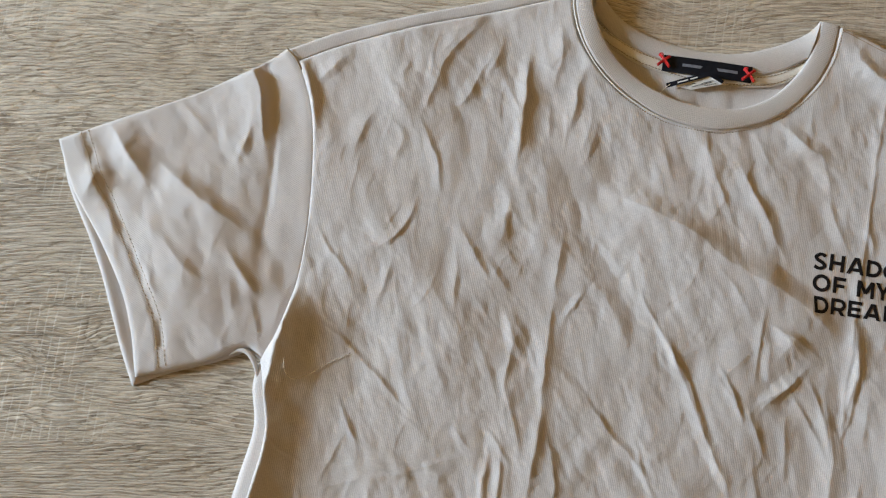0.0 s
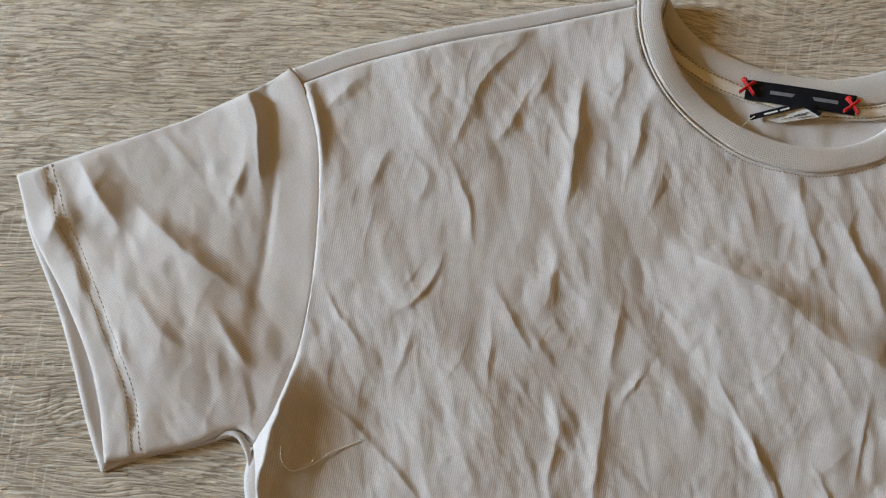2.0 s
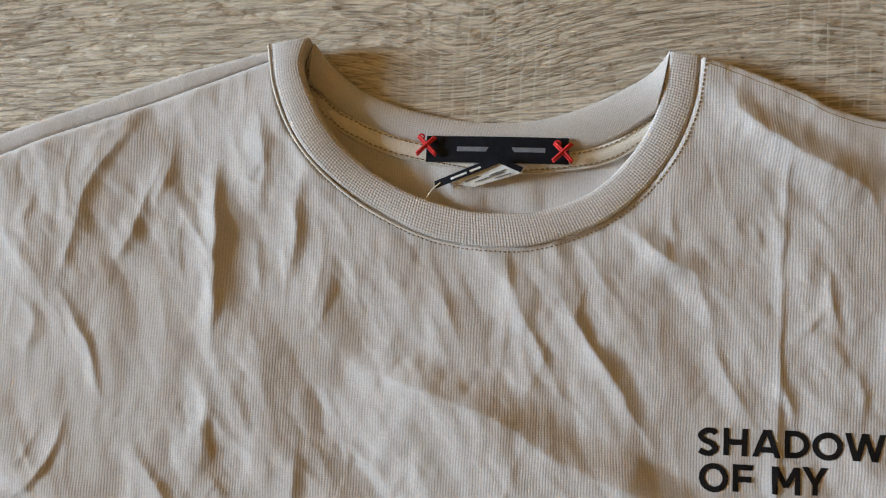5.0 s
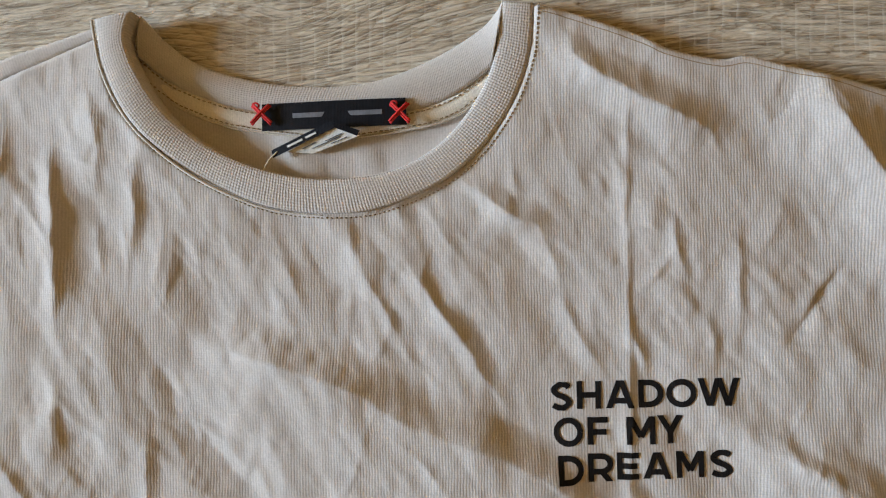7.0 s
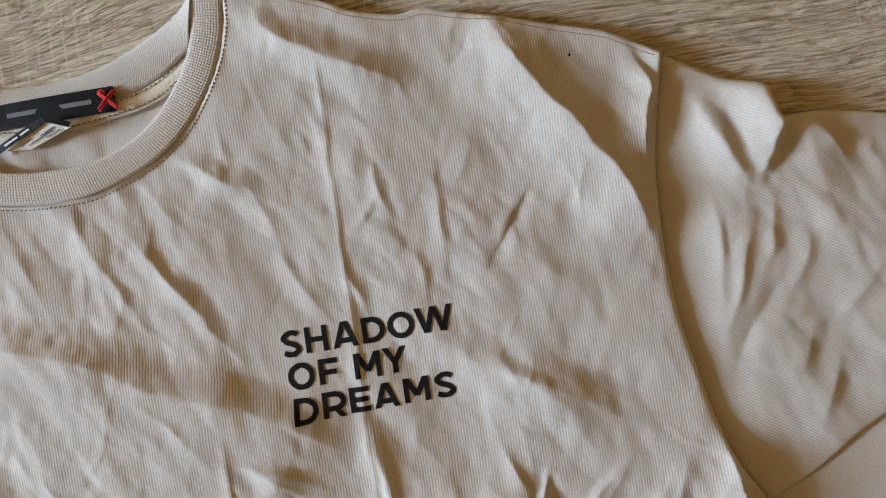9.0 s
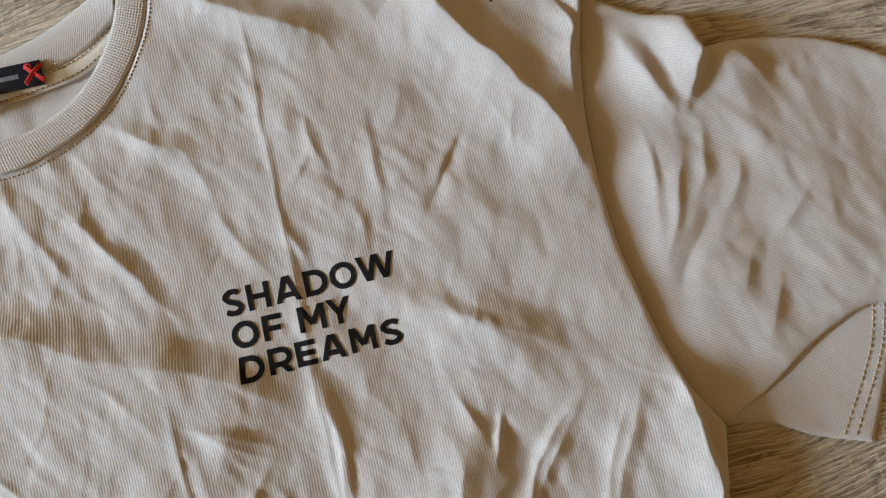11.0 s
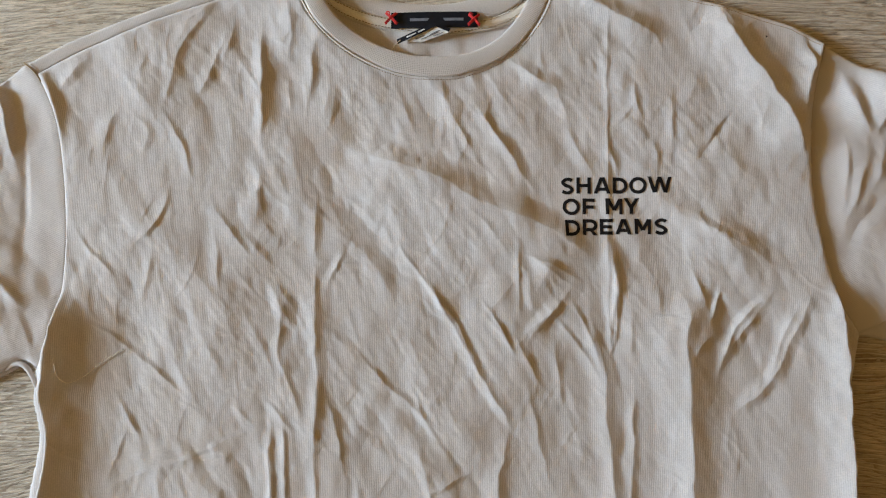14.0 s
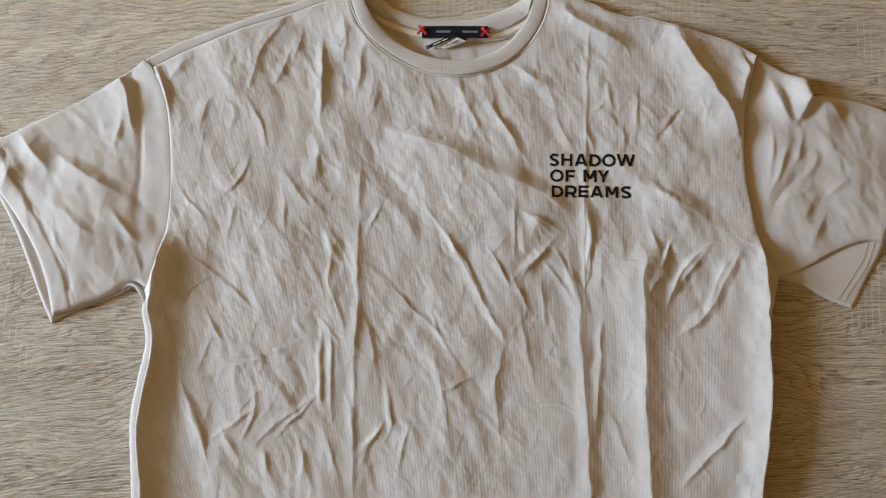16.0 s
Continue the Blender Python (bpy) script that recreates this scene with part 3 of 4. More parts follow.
fold(1.3, 9, 8, 0.3, (-87, -162), (-78, -206), (-81, -254))
fold(0.6, 4, 4, 0.5, (-211, -265), (-177, -263), (-141, -258))
fold(0.6, 4, 4, 0.5, (-222, -287), (-172, -268), (-117, -244))
fold(1.4, 5, 5, 0.5, (-208, -246), (-213, -263), (-220, -279))
fold(1.5, 6, 5, 0.5, (-75, -220), (-65, -249), (-60, -277))
fold(1.4, 6, 5, 0.5, (-88, -288), (-80, -315), (-75, -343))
fold(1.4, 6, 5, 0.5, (-126, -332), (-120, -350), (-121, -371))
fold(1.5, 6, 5, 0.5, (-102, -331), (-94, -349), (-88, -367))
fold(1.5, 6, 5, 0.5, (-29, -313), (-33, -332), (-38, -355))
fold(1.6, 6, 6, 0.4, (-17, -217), (-3, -246), (10, -264))
fold(1.3, 6, 6, 0.4, (63, -214), (71, -252), (77, -280))
fold(1.3, 6, 6, 0.4, (-12, -256), (-1, -293), (5, -330))
fold(1.4, 5, 5, 0.5, (27, -273), (8, -283), (-6, -291))
fold(1.3, 6, 6, 0.4, (79, -174), (84, -203), (87, -232))
fold(1.5, 8, 5, 0.4, (146, -304), (155, -326), (160, -344))
fold(1.8, 7, 5, 0.5, (36, 2), (43, -10), (52, -22))
fold(1.6, 7, 6, 0.4, (1, -1), (3, -14), (6, -27))
fold(1.5, 6, 5, 0.6, (210, -20), (196, -35), (185, -51))
fold(2.0, 6, 5, 0.5, (154, 35), (156, 27), (160, 20))
fold(1.5, 7, 6, 0.4, (137, -4), (139, -14), (143, -24))
fold(1.5, 7, 6, 0.4, (165, -7), (165, -21), (164, -39))
fold(1.4, 8, 7, 0.3, (183, 1), (178, -10), (172, -22))
fold(2.6, 9, 8, 0.35, (175, -94), (191, -108), (206, -122))
fold(1.8, 8, 7, 0.3, (218, -117), (227, -128), (238, -136))
# left sleeve
fold(5, 22, 5, 0.5, (-340, 32), (-320, -6), (-310, -23), (-303, -44), (-298, -66))
fold(3, 10, 7, 0.5, (-307, -48), (-314, -69), (-314, -81))
fold(8, 14, 19, 0.5, (-414, -63), (-399, -77), (-385, -92), (-372, -108))
fold(4.6, 18, 9, 0.5, (-370, -87), (-339, -105), (-304, -123))
fold(6, 12, 15, 0.5, (-418, -91), (-412, -105), (-418, -119))
fold(3, 8, 9, 0.6, (-426, -74), (-418, -87))
fold(3, 8, 9, 0.6, (-396, -128), (-387, -146))
fold(3, 8, 10, 0.6, (-363, -160), (-352, -177))
fold(3, 9, 8, 0.6, (-311, -137), (-294, -155), (-283, -169))
fold(2.5, 12, 7, 0.5, (-287, -173), (-281, -187), (-278, -196))
fold(2, 8, 8, 0.5, (-366, -40), (-346, -56), (-337, -64))
fold(2.5, 8, 8, 0.5, (-357, -133), (-336, -155), (-318, -164))
# right sleeve
fold(7, 15, 11, 0.4, (270, 40), (277, 22), (285, 2), (293, -20), (304, -40))
fold(9, 20, 6, 0.4, (318, 20), (318, 7), (318, -6), (318, -15), (308, -37))
fold(3.8, 10, 6, 0.4, (323, -13), (330, -18), (338, -21))
fold(4.4, 22, 12, 0.3, (322, -6), (332, -14), (343, -25), (350, -38))
fold(3.0, 8, 6, 0.4, (284, -34), (286, -54), (285, -74), (280, -101))
fold(3.0, 8, 6, 0.4, (303, -47), (298, -63), (292, -80), (283, -101), (280, -113))
fold(-3.0, 8, 12, 0.3, (314, -81), (297, -96), (286, -114), (283, -136))
fold(2.4, 8, 8, 0.4, (312, -45), (308, -65), (301, -76))
fold(2.2, 9, 9, 0.3, (326, -60), (321, -77), (312, -88))
fold(2.6, 10, 8, 0.3, (353, -82), (343, -93), (334, -101))
fold(2.0, 10, 8, 0.3, (327, -100), (317, -114), (310, -128))
fold(2.6, 12, 9, 0.3, (332, -116), (325, -130), (319, -146))
fold(2.4, 8, 6, 0.4, (284, -148), (286, -159), (290, -169))

# ---- outlines, in millimetres, the middle of the neckline's foot at the origin ----
ARM_L = curve_through([(-297, 8), (-288, 0), (-279, -15), (-270, -38), (-263, -75), (-259, -115), (-259, -148), (-262, -168), (-267, -190), (-275, -210)])
ARM_R = curve_through([(274, 27), (268, 4), (263, -22), (261, -52), (262, -85), (266, -110), (271, -135), (278, -157), (289, -177)])
SHOULDER_SEAM_L = curve_through([(-288, 0), (-254, 19), (-204, 41), (-158, 58), (-106, 79)])
SHOULDER_TOP_L = curve_through([(-297, 8), (-265, 26), (-220, 45), (-175, 62), (-145, 73), (-106, 85)])
SHOULDER_TOP_R = curve_through([(82, 88), (96, 84), (126, 73), (138, 67), (158, 62), (170, 63), (185, 59), (205, 54), (224, 48), (248, 41), (258, 36), (274, 27)])
NECK_OUT = curve_through([(-105, 84), (-101, 64), (-92, 45), (-79, 30), (-60, 16), (-36, 5), (-15, 1), (9, 1), (30, 7), (47, 16), (61, 29), (73, 47), (80, 67), (82, 88)])
NECK_IN = curve_through([(-88, 87), (-91, 76), (-86, 62), (-75, 45), (-60, 32), (-41, 22), (-19, 16), (0, 15), (21, 18), (40, 28), (54, 43), (64, 62), (69, 89)])
BACK_TOP = curve_through([(-88, 88), (-78, 77), (-64, 67), (-44, 60), (-20, 56), (4, 56), (23, 60), (42, 68), (59, 78), (66, 85), (69, 90)])
BACK_LOW = curve_through([(-89, 70), (-74, 58), (-56, 50), (-40, 46), (-6, 41.5), (28, 44), (47, 50), (64, 62)])
TAPE_LOW = curve_through([(-88, 60), (-74, 49), (-56, 41), (-40, 37), (-6, 33), (28, 36), (47, 41), (62, 51)])
SIDE_L = curve_through([(-275, -210), (-268, -228), (-261, -258), (-265, -300), (-267, -336), (-258, -393), (-252, -470), (-250, -560)])
SIDE_R = curve_through([(289, -177), (284, -202), (281, -231), (282, -251), (279, -308), (272, -364), (268, -470), (266, -560)])


def base_height(x, y):
    return 8.0 + 1.5 * soft_noise(x / 90, y / 90)


def cloth(x, y):
    return base_height(x, y) + creasing(x, y) + folded(x, y)


def inside(x, y, ring):
    hit = np.zeros(x.shape, bool)
    for (ax, ay), (bx, by) in zip(ring, np.roll(ring, -1, 0)):
        if ay != by:
            cross = (ay > y) != (by > y)
            hit ^= cross & (x < (bx - ax) * (y - ay) / (by - ay) + ax)
    return hit


def panel(name, ring, height, parent, mat, step=1.5, roll=9.0, rim=2.0, thick=1.6, turn=0.0, label="", rim_at=None):
    """A piece of cloth with the given outline (millimetres): a fine sheet that follows height(x, y) and rolls down to its rim."""
    lo, hi = ring.min(0) - step, ring.max(0) + step
    gx, gy = np.arange(lo[0], hi[0], step), np.arange(lo[1], hi[1], step)
    cx, cy = np.meshgrid(gx[:-1] + step / 2, gy[:-1] + step / 2)
    keep = inside(cx, cy, ring)
    x, y = np.meshgrid(gx, gy)
    used = np.zeros(x.shape, bool)
    full = np.ones(x.shape, bool)
    pad = np.pad(keep, 1)
    for a in (0, 1):
        for b in (0, 1):
            k = pad[a : a + x.shape[0], b : b + x.shape[1]]
            used |= k
            full &= k
    edge = used & ~full
    index = np.full(x.shape, -1)
    index[used] = np.arange(used.sum())
    px, py, pe = x[used], y[used], edge[used]
    # distance to the outline, and the rim drawn onto it
    dist = np.full(px.shape, 1e9)
    nx, ny = px.copy(), py.copy()
    deep = max(roll, step * 2)
    for (ax, ay), (bx, by) in zip(ring, np.roll(ring, -1, 0)):
        near = np.flatnonzero((px > min(ax, bx) - deep) & (px < max(ax, bx) + deep) & (py > min(ay, by) - deep) & (py < max(ay, by) + deep))
        dx, dy = bx - ax, by - ay
        if not len(near) or dx * dx + dy * dy < 1e-9:
            continue
        s = np.clip(((px[near] - ax) * dx + (py[near] - ay) * dy) / (dx * dx + dy * dy), 0, 1)
        qx, qy = ax + s * dx, ay + s * dy
        d = np.hypot(px[near] - qx, py[near] - qy)
        better = d < dist[near]
        i = near[better]
        dist[i], nx[i], ny[i] = d[better], qx[better], qy[better]
    px[pe], py[pe], dist[pe] = nx[pe], ny[pe], 0
    z = height(px, py)
    low = rim if rim_at is None else rim_at(px, py)
    u = np.clip(dist / roll, 0, 1)
    z = low + (np.maximum(z, 1.6) - low) * np.sqrt(np.clip(1 - (1 - u) ** 2, 0, 1))
    rows, cols = np.nonzero(keep)
    faces = np.stack([index[rows, cols], index[rows, cols + 1], index[rows + 1, cols + 1], index[rows + 1, cols]], 1)
    # the cut edge of the cloth
    pairs = np.concatenate([faces[:, [0, 1]], faces[:, [1, 2]], faces[:, [2, 3]], faces[:, [3, 0]]])
    key = np.sort(pairs, 1)
    code = key[:, 0].astype(np.int64) * 10000000 + key[:, 1]
    _, first, count = np.unique(code, return_index=True, return_counts=True)
    rim_pairs = pairs[first[count == 1]]
    ids = np.unique(rim_pairs)
    under = {int(v): len(px) + k for k, v in enumerate(ids)}
    verts = np.concatenate([np.stack([px, py, z], 1), np.stack([px[ids], py[ids], np.maximum(z[ids] - thick, 0.25)], 1)]) / 1000
    walls = [(int(b), int(a), under[int(a)], under[int(b)]) for a, b in rim_pairs]
    c, s = math.cos(radians(turn)), math.sin(radians(turn))
    uv = np.stack([verts[:, 0] * c + verts[:, 1] * s, verts[:, 1] * c - verts[:, 0] * s], 1)
    return part_from(name, verts, faces.tolist() + walls, mat, parent, label, uv)


def strip(name, a, b, height, parent, mat, across=8, label="", thick=1.2, along_scale=1.0):
    """A band of cloth between two lines, with height(s, v, x, y) over it; its grain runs across the band."""
    n = 220
    at = np.linspace(0, 1, n)
    pa, pb = (np.stack([np.interp(at, np.linspace(0, 1, len(l)), l[:, k]) for k in (0, 1)], 1) for l in (a, b))
    v = np.linspace(0, 1, across + 1)
    p = pa[:, None] + (pb - pa)[:, None] * v[None, :, None]
    s = np.repeat(at[:, None], across + 1, 1)
    vv = np.repeat(v[None], n, 0)
    z = height(s, vv, p[..., 0], p[..., 1])
    top = np.concatenate([p, z[..., None]], -1).reshape(-1, 3)
    low = top.copy()
    low[:, 2] = np.maximum(low[:, 2] - thick, 0.2)
    w = across + 1
    far = np.r_[0, np.cumsum(np.hypot(*np.diff((pa + pb) / 2, axis=0).T))]
    wide = np.hypot(*(pb - pa).T).mean()
    uv = np.stack([np.repeat(far[:, None], w, 1), vv * wide], -1).reshape(-1, 2) / 1000
    faces, m = [], n * w
    for i in range(n - 1):
        for j in range(across):
            k = i * w + j
            faces.append((k, k + w, k + w + 1, k + 1))
        for j in (0, across):
            k = i * w + j
            q = (k, k + w, k + w + m, k + m)
            faces.append(q if j else q[::-1])
    for i in (0, n - 1):
        for j in range(across):
            k = i * w + j
            faces.append((k, k + 1, k + 1 + m, k + m))
    verts = np.concatenate([top, low]) / 1000
    ob = part_from(name, verts, faces, mat, parent, label, np.concatenate([uv, uv]))
    mesh = bmesh.new()
    mesh.from_mesh(ob.data)
    bmesh.ops.recalc_face_normals(mesh, faces=mesh.faces)
    mesh.to_mesh(ob.data)
    mesh.free()
    return ob


def cord(line, z, radius, sides=6, flat=1.0):
    """Verts and faces of a thin thread along a line (all in millimetres)."""
    t = np.gradient(np.c_[line, z], axis=0)
    t /= np.linalg.norm(t, axis=1)[:, None]
    side = np.stack([-t[:, 1], t[:, 0], np.zeros(len(t))], 1)
    side /= np.maximum(np.linalg.norm(side, axis=1), 1e-6)[:, None]
    up = np.cross(t, side)
    verts, faces = [], []
    r = np.full(len(line), radius) if np.isscalar(radius) else radius
    for i in range(len(line)):
        for k in range(sides):
            a = 2 * math.pi * k / sides
            verts.append(np.r_[line[i], z[i]] + r[i] * (math.cos(a) * side[i] + flat * math.sin(a) * up[i]))
    for i in range(len(line) - 1):
        for k in range(sides):
            a, b = i * sides + k, i * sides + (k + 1) % sides
            faces.append((a, b, b + sides, a + sides))
    faces.append(tuple(range(sides))[::-1])
    faces.append(tuple(range((len(line) - 1) * sides, len(line) * sides)))
    return verts, faces


def stitches(name, line, height, parent, mat, length=2.1, gap=1.0, radius=0.26, sink=0.0, label=""):
    """A row of machine stitches along a line."""
    far = np.r_[0, np.cumsum(np.hypot(*np.diff(line, axis=0).T))]
    verts, faces, at = [], [], 0.5
    rnd = random.Random(5)
    while at + length < far[-1]:
        s = at + np.linspace(0, length, 5)
        p = np.stack([np.interp(s, far, line[:, 0]), np.interp(s, far, line[:, 1])], 1)
        p += rnd.uniform(-0.12, 0.12)
        z = height(p[:, 0], p[:, 1]) + 0.12 - sink - 0.3 * np.array([1, 0.1, 0, 0.1, 1])
        v, f = cord(p, z, radius * np.array([0.7, 1, 1, 1, 0.7]), 5)
        faces += [tuple(i + len(verts) for i in q) for q in f]
        verts += v
        at += length + gap + rnd.uniform(-0.1, 0.1)
    return part_from(name, np.array(verts) / 1000, faces, mat, parent, label)


# ---- the room that closes the place ----
X0, X1, Y0, Y1, Z0, Z1 = -4.2, 2.6, -2.6, 2.6, -0.75, 1.75


def slab(name, mat, *b):
    ob = part(name, box(bmesh.new(), *b), mat)
    return tagged(ob, kind="structure", category=name.split("_")[0])


tagged(slab("floor", FLOOR, X0 - 0.2, X1 + 0.2, Y0 - 0.2, Y1 + 0.2, Z0 - 0.1, Z0), "plain warm grey floor under the table")
tagged(slab("ceiling", CEIL, X0 - 0.2, X1 + 0.2, Y0 - 0.2, Y1 + 0.2, Z1, Z1 + 0.1), "plain cream ceiling")
tagged(slab("wall_east", WALL, X1, X1 + 0.15, Y0, Y1, Z0, Z1), "plain warm ochre plaster wall")
tagged(slab("wall_north", WALL, X0, X1, Y1, Y1 + 0.15, Z0, Z1), "plain warm ochre plaster wall")
# out of view; its dark colour is made up to cut bounced light
tagged(slab("wall_south", DIM, X0, X1, Y0 - 0.15, Y0, Z0, Z1), "unseen plaster wall, dark brown to weaken the light from its side")
bm = bmesh.new()
wy0, wy1, wz0, wz1 = WIN_Y - WIN_W / 2, WIN_Y + WIN_W / 2, WIN_Z - WIN_H / 2, WIN_Z + WIN_H / 2
box(bm, X0 - 0.2, X0, Y0, wy0, Z0, Z1)
box(bm, X0 - 0.2, X0, wy1, Y1, Z0, Z1)
box(bm, X0 - 0.2, X0, wy0, wy1, Z0, wz0)
box(bm, X0 - 0.2, X0, wy0, wy1, wz1, Z1)
tagged(part("wall_west", bm, WALL), "plain warm ochre plaster wall with a window", "wall", kind="structure")
window = tagged(new("window_1"), "white painted window beside the table", "window", kind="structure")
bm = bmesh.new()
for b in ((wy0, wy1, wz0, wz0 + 0.06), (wy0, wy1, wz1 - 0.06, wz1), (wy0, wy0 + 0.06, wz0 + 0.06, wz1 - 0.06), (wy1 - 0.06, wy1, wz0 + 0.06, wz1 - 0.06)):
    box(bm, X0 - 0.12, X0 - 0.05, *b)
part("window_frame", bm, FRAME, window)

# ---- the table ----
table = tagged(new("table"), "limed oak table with a brushed grain top", "table")
part("tabletop", box(bmesh.new(), -0.85, 0.95, -0.62, 0.42, -0.032, 0.0, 0.003), OAK, table)
for lx in (-0.78, 0.88):
    for ly in (-0.55, 0.35):
        part("leg", box(bmesh.new(), lx - 0.035, lx + 0.035, ly - 0.035, ly + 0.035, -0.75, -0.032, 0.004), OAK, table)

# ---- the T-shirt ----
shirt = tagged(new("t_shirt"), "creased beige cotton T-shirt lying flat on the oak table", "t-shirt")

# back of the shirt, seen inside the neckline and along the side seam
def back_height(x, y):
    return np.clip(2.6 + 1.1 * creasing(x, y), 0.9, 5.2)


ring = np.concatenate([curve_through([(-110, 80), (-110, -30), (100, -30), (95, 80)], 2.0)[:: 1], shifted(BACK_LOW, 1.5)[::-1]])
panel("back_inside", ring, back_height, shirt, JERSEY, 1.5, 3.0, 0.8, 0.5, 0, "inside of the back, in shade under the neckline")
left_out = curve_through([(-276, -212), (-277, -229), (-271, -256), (-275, -290), (-278, -327), (-270, -394), (-264, -470), (-260, -560)])
ring = np.concatenate([left_out, shifted(SIDE_L, 8.0)[::-1]])
panel("back_panel", ring, lambda x, y: 6.0 + creasing(x, y) * 0.3, shirt, JERSEY, 1.5, 5.0, 1.0, 1.0, 0, "edge of the back panel beyond the side seam")

# sleeves: under layer, upper layer
SL_TOP = [(-297, 8), (-310, -4), (-334, -21), (-355, -35), (-402, -60), (-444, -83)]
under_l = np.concatenate([curve_through(SL_TOP), curve_through([(-444, -83), (-432, -113), (-410, -147), (-395, -173), (-374, -216), (-359, -243)])[1:],
                          curve_through([(-359, -243), (-338, -231), (-310, -219), (-296, -212), (-284, -206), (-275, -210)])[1:-1], shifted(ARM_L, 10)[8:][::-1]])
upper_l = np.concatenate([curve_through(SL_TOP), curve_through([(-444, -83), (-427, -115), (-401, -147), (-379, -178), (-367, -204), (-357, -236)])[1:],
                          curve_through([(-357, -236), (-338, -229), (-310, -217), (-296, -209), (-284, -203), (-275, -208)])[1:-1], shifted(ARM_L, 10)[8:][::-1]])


PLEAT_L = curve_through([(-309, -2), (-299, -24), (-291, -60), (-288, -100), (-287, -140), (-280, -180)])


HEM_L = curve_through([(-429, -75), (-412, -104), (-392, -132), (-370, -163), (-352, -192), (-341, -228)])


def sleeve_l_height(x, y):
    """A puffed sleeve; the pleat beside the armhole seam rises towards the seam."""
    d, _ = to_line(x, y, ARM_L)
    p, _ = to_line(x, y, PLEAT_L)
    puff = 9 * np.exp(-(((x + 335) / 62) ** 2) - ((y + 165) / 48) ** 2)
    upper = smooth01((y + 165) / 90)
    sink = 1 - (0.06 + 0.20 * upper) * np.exp(-((p / 4.5) ** 2))
    z = (5.5 + puff + 0.75 * creasing(x, y) + 0.9 * crumple(x, y, 19, 24, 13) + 0.5 * crumple(x, y, 8, 10, 21) + folded(x, y)) * sink
    hem, _ = to_line(x, y, HEM_L)
    pucker = 0.4 + 2.2 * soft_noise(x / 11 + 5, y / 11)
    z = z + 0.7 * smooth01((1 - hem) / 3) - 0.9 * np.exp(-(((hem - 3.5) / 2.4) ** 2)) * np.clip(pucker, 0, 2)
    t = np.clip(p / np.maximum(p - d, 1), 0, 1)
    strip_z = 5.0 + 2.6 * t + 0.9 * puff * (1 - t) + (0.6 - 0.45 * t) * creasing(x, y)
    z = z + (strip_z - z) * smooth01((p + 3) / 6) * (0.35 + 0.65 * upper)
    z = z + (7.0 - z) * smooth01(1 + d / 7)
    return np.where(d > 0, np.maximum(z - 0.9 * d, 3.0), z)


UNDER_L = curve_through([(-444, -83), (-432, -113), (-410, -147), (-395, -173), (-374, -216), (-359, -243)])
panel("sleeve_lining", under_l, lambda x, y: 1.7 + 2.4 * np.exp(-((to_line(x, y, UNDER_L)[0] - 2) / 5) ** 2), shirt, JERSEY, 2.0, 3.0, 1.2, 1.0, -28, "under side of the short sleeve")
panel("sleeve", upper_l, sleeve_l_height, shirt, JERSEY, 1.1, 6.0, 4.6, 1.3, 67, "short sleeve with a stitched hem, creased")

SR_TOP = [(274, 27), (288, 19), (301, 12), (317, 7), (320, -2), (323, -9), (338, -9), (368, -14), (392, -23), (425, -42)]
SR_HEM = [(425, -42), (414, -72), (398, -105), (382, -142)]
under_r = np.concatenate([curve_through(SR_TOP), curve_through([(425, -42), (410, -90), (382, -148), (368, -174), (354, -201)])[1:],
                          curve_through([(354, -201), (329, -192), (310, -182), (289, -178)])[1:-1], shifted(ARM_R, -10)[8:][::-1]])
upper_r = np.concatenate([curve_through(SR_TOP), curve_through(SR_HEM)[1:],
                          curve_through([(382, -142), (364, -142), (340, -151), (315, -166), (289, -178)])[1:-1], shifted(ARM_R, -10)[8:][::-1]])


def sleeve_r_height(x, y):
    d, _ = to_line(x, y, ARM_R)
    tip = 3.0 * np.clip((405 - x) / 95, 0, 1) * smooth01((y + 170) / 50)
    z = 5.0 + tip + 0.8 * creasing(x, y) + folded(x, y)
    # the sleeve lies low beside the armhole seam
    low = 5.0 + 0.3 * creasing(x, y)
    return low + (z - low) * smooth01((d - 5) / 34)


panel("sleeve_lining", under_r, lambda x, y: 2.6 + 0.3 * creasing(x, y), shirt, JERSEY, 1.5, 4.0, 1.0, 1.0, 32, "under side of the short sleeve")
panel("sleeve", upper_r, sleeve_r_height, shirt, JERSEY, 1.2, 7.0, 3.6, 1.4, 57, "short sleeve, creased, its hem folded back")

# shoulder strip of the back that comes over to the front
ring = np.concatenate([SHOULDER_TOP_L, NECK_OUT[1:6], shifted(SHOULDER_SEAM_L, 0.3)[::-1]])
panel("shoulder_strip", ring, lambda x, y: 6.4 + 0.35 * creasing(x, y), shirt, JERSEY, 1.0, 3.0, 2.4, 1.2, 20, "strip of the back turned over the shoulder",
      lambda x, y: np.where(np.abs(to_line(x, y, SHOULDER_SEAM_L[::3])[0]) < 2.0, 5.9, 2.4))

# front of the body
front = np.concatenate([
    SHOULDER_SEAM_L,
    NECK_OUT[2:-1],
    SHOULDER_TOP_R[1:],
    ARM_R[1:-1],
    SIDE_R,
    SIDE_L[::-1],
    ARM_L[::-1][1:-8],
])


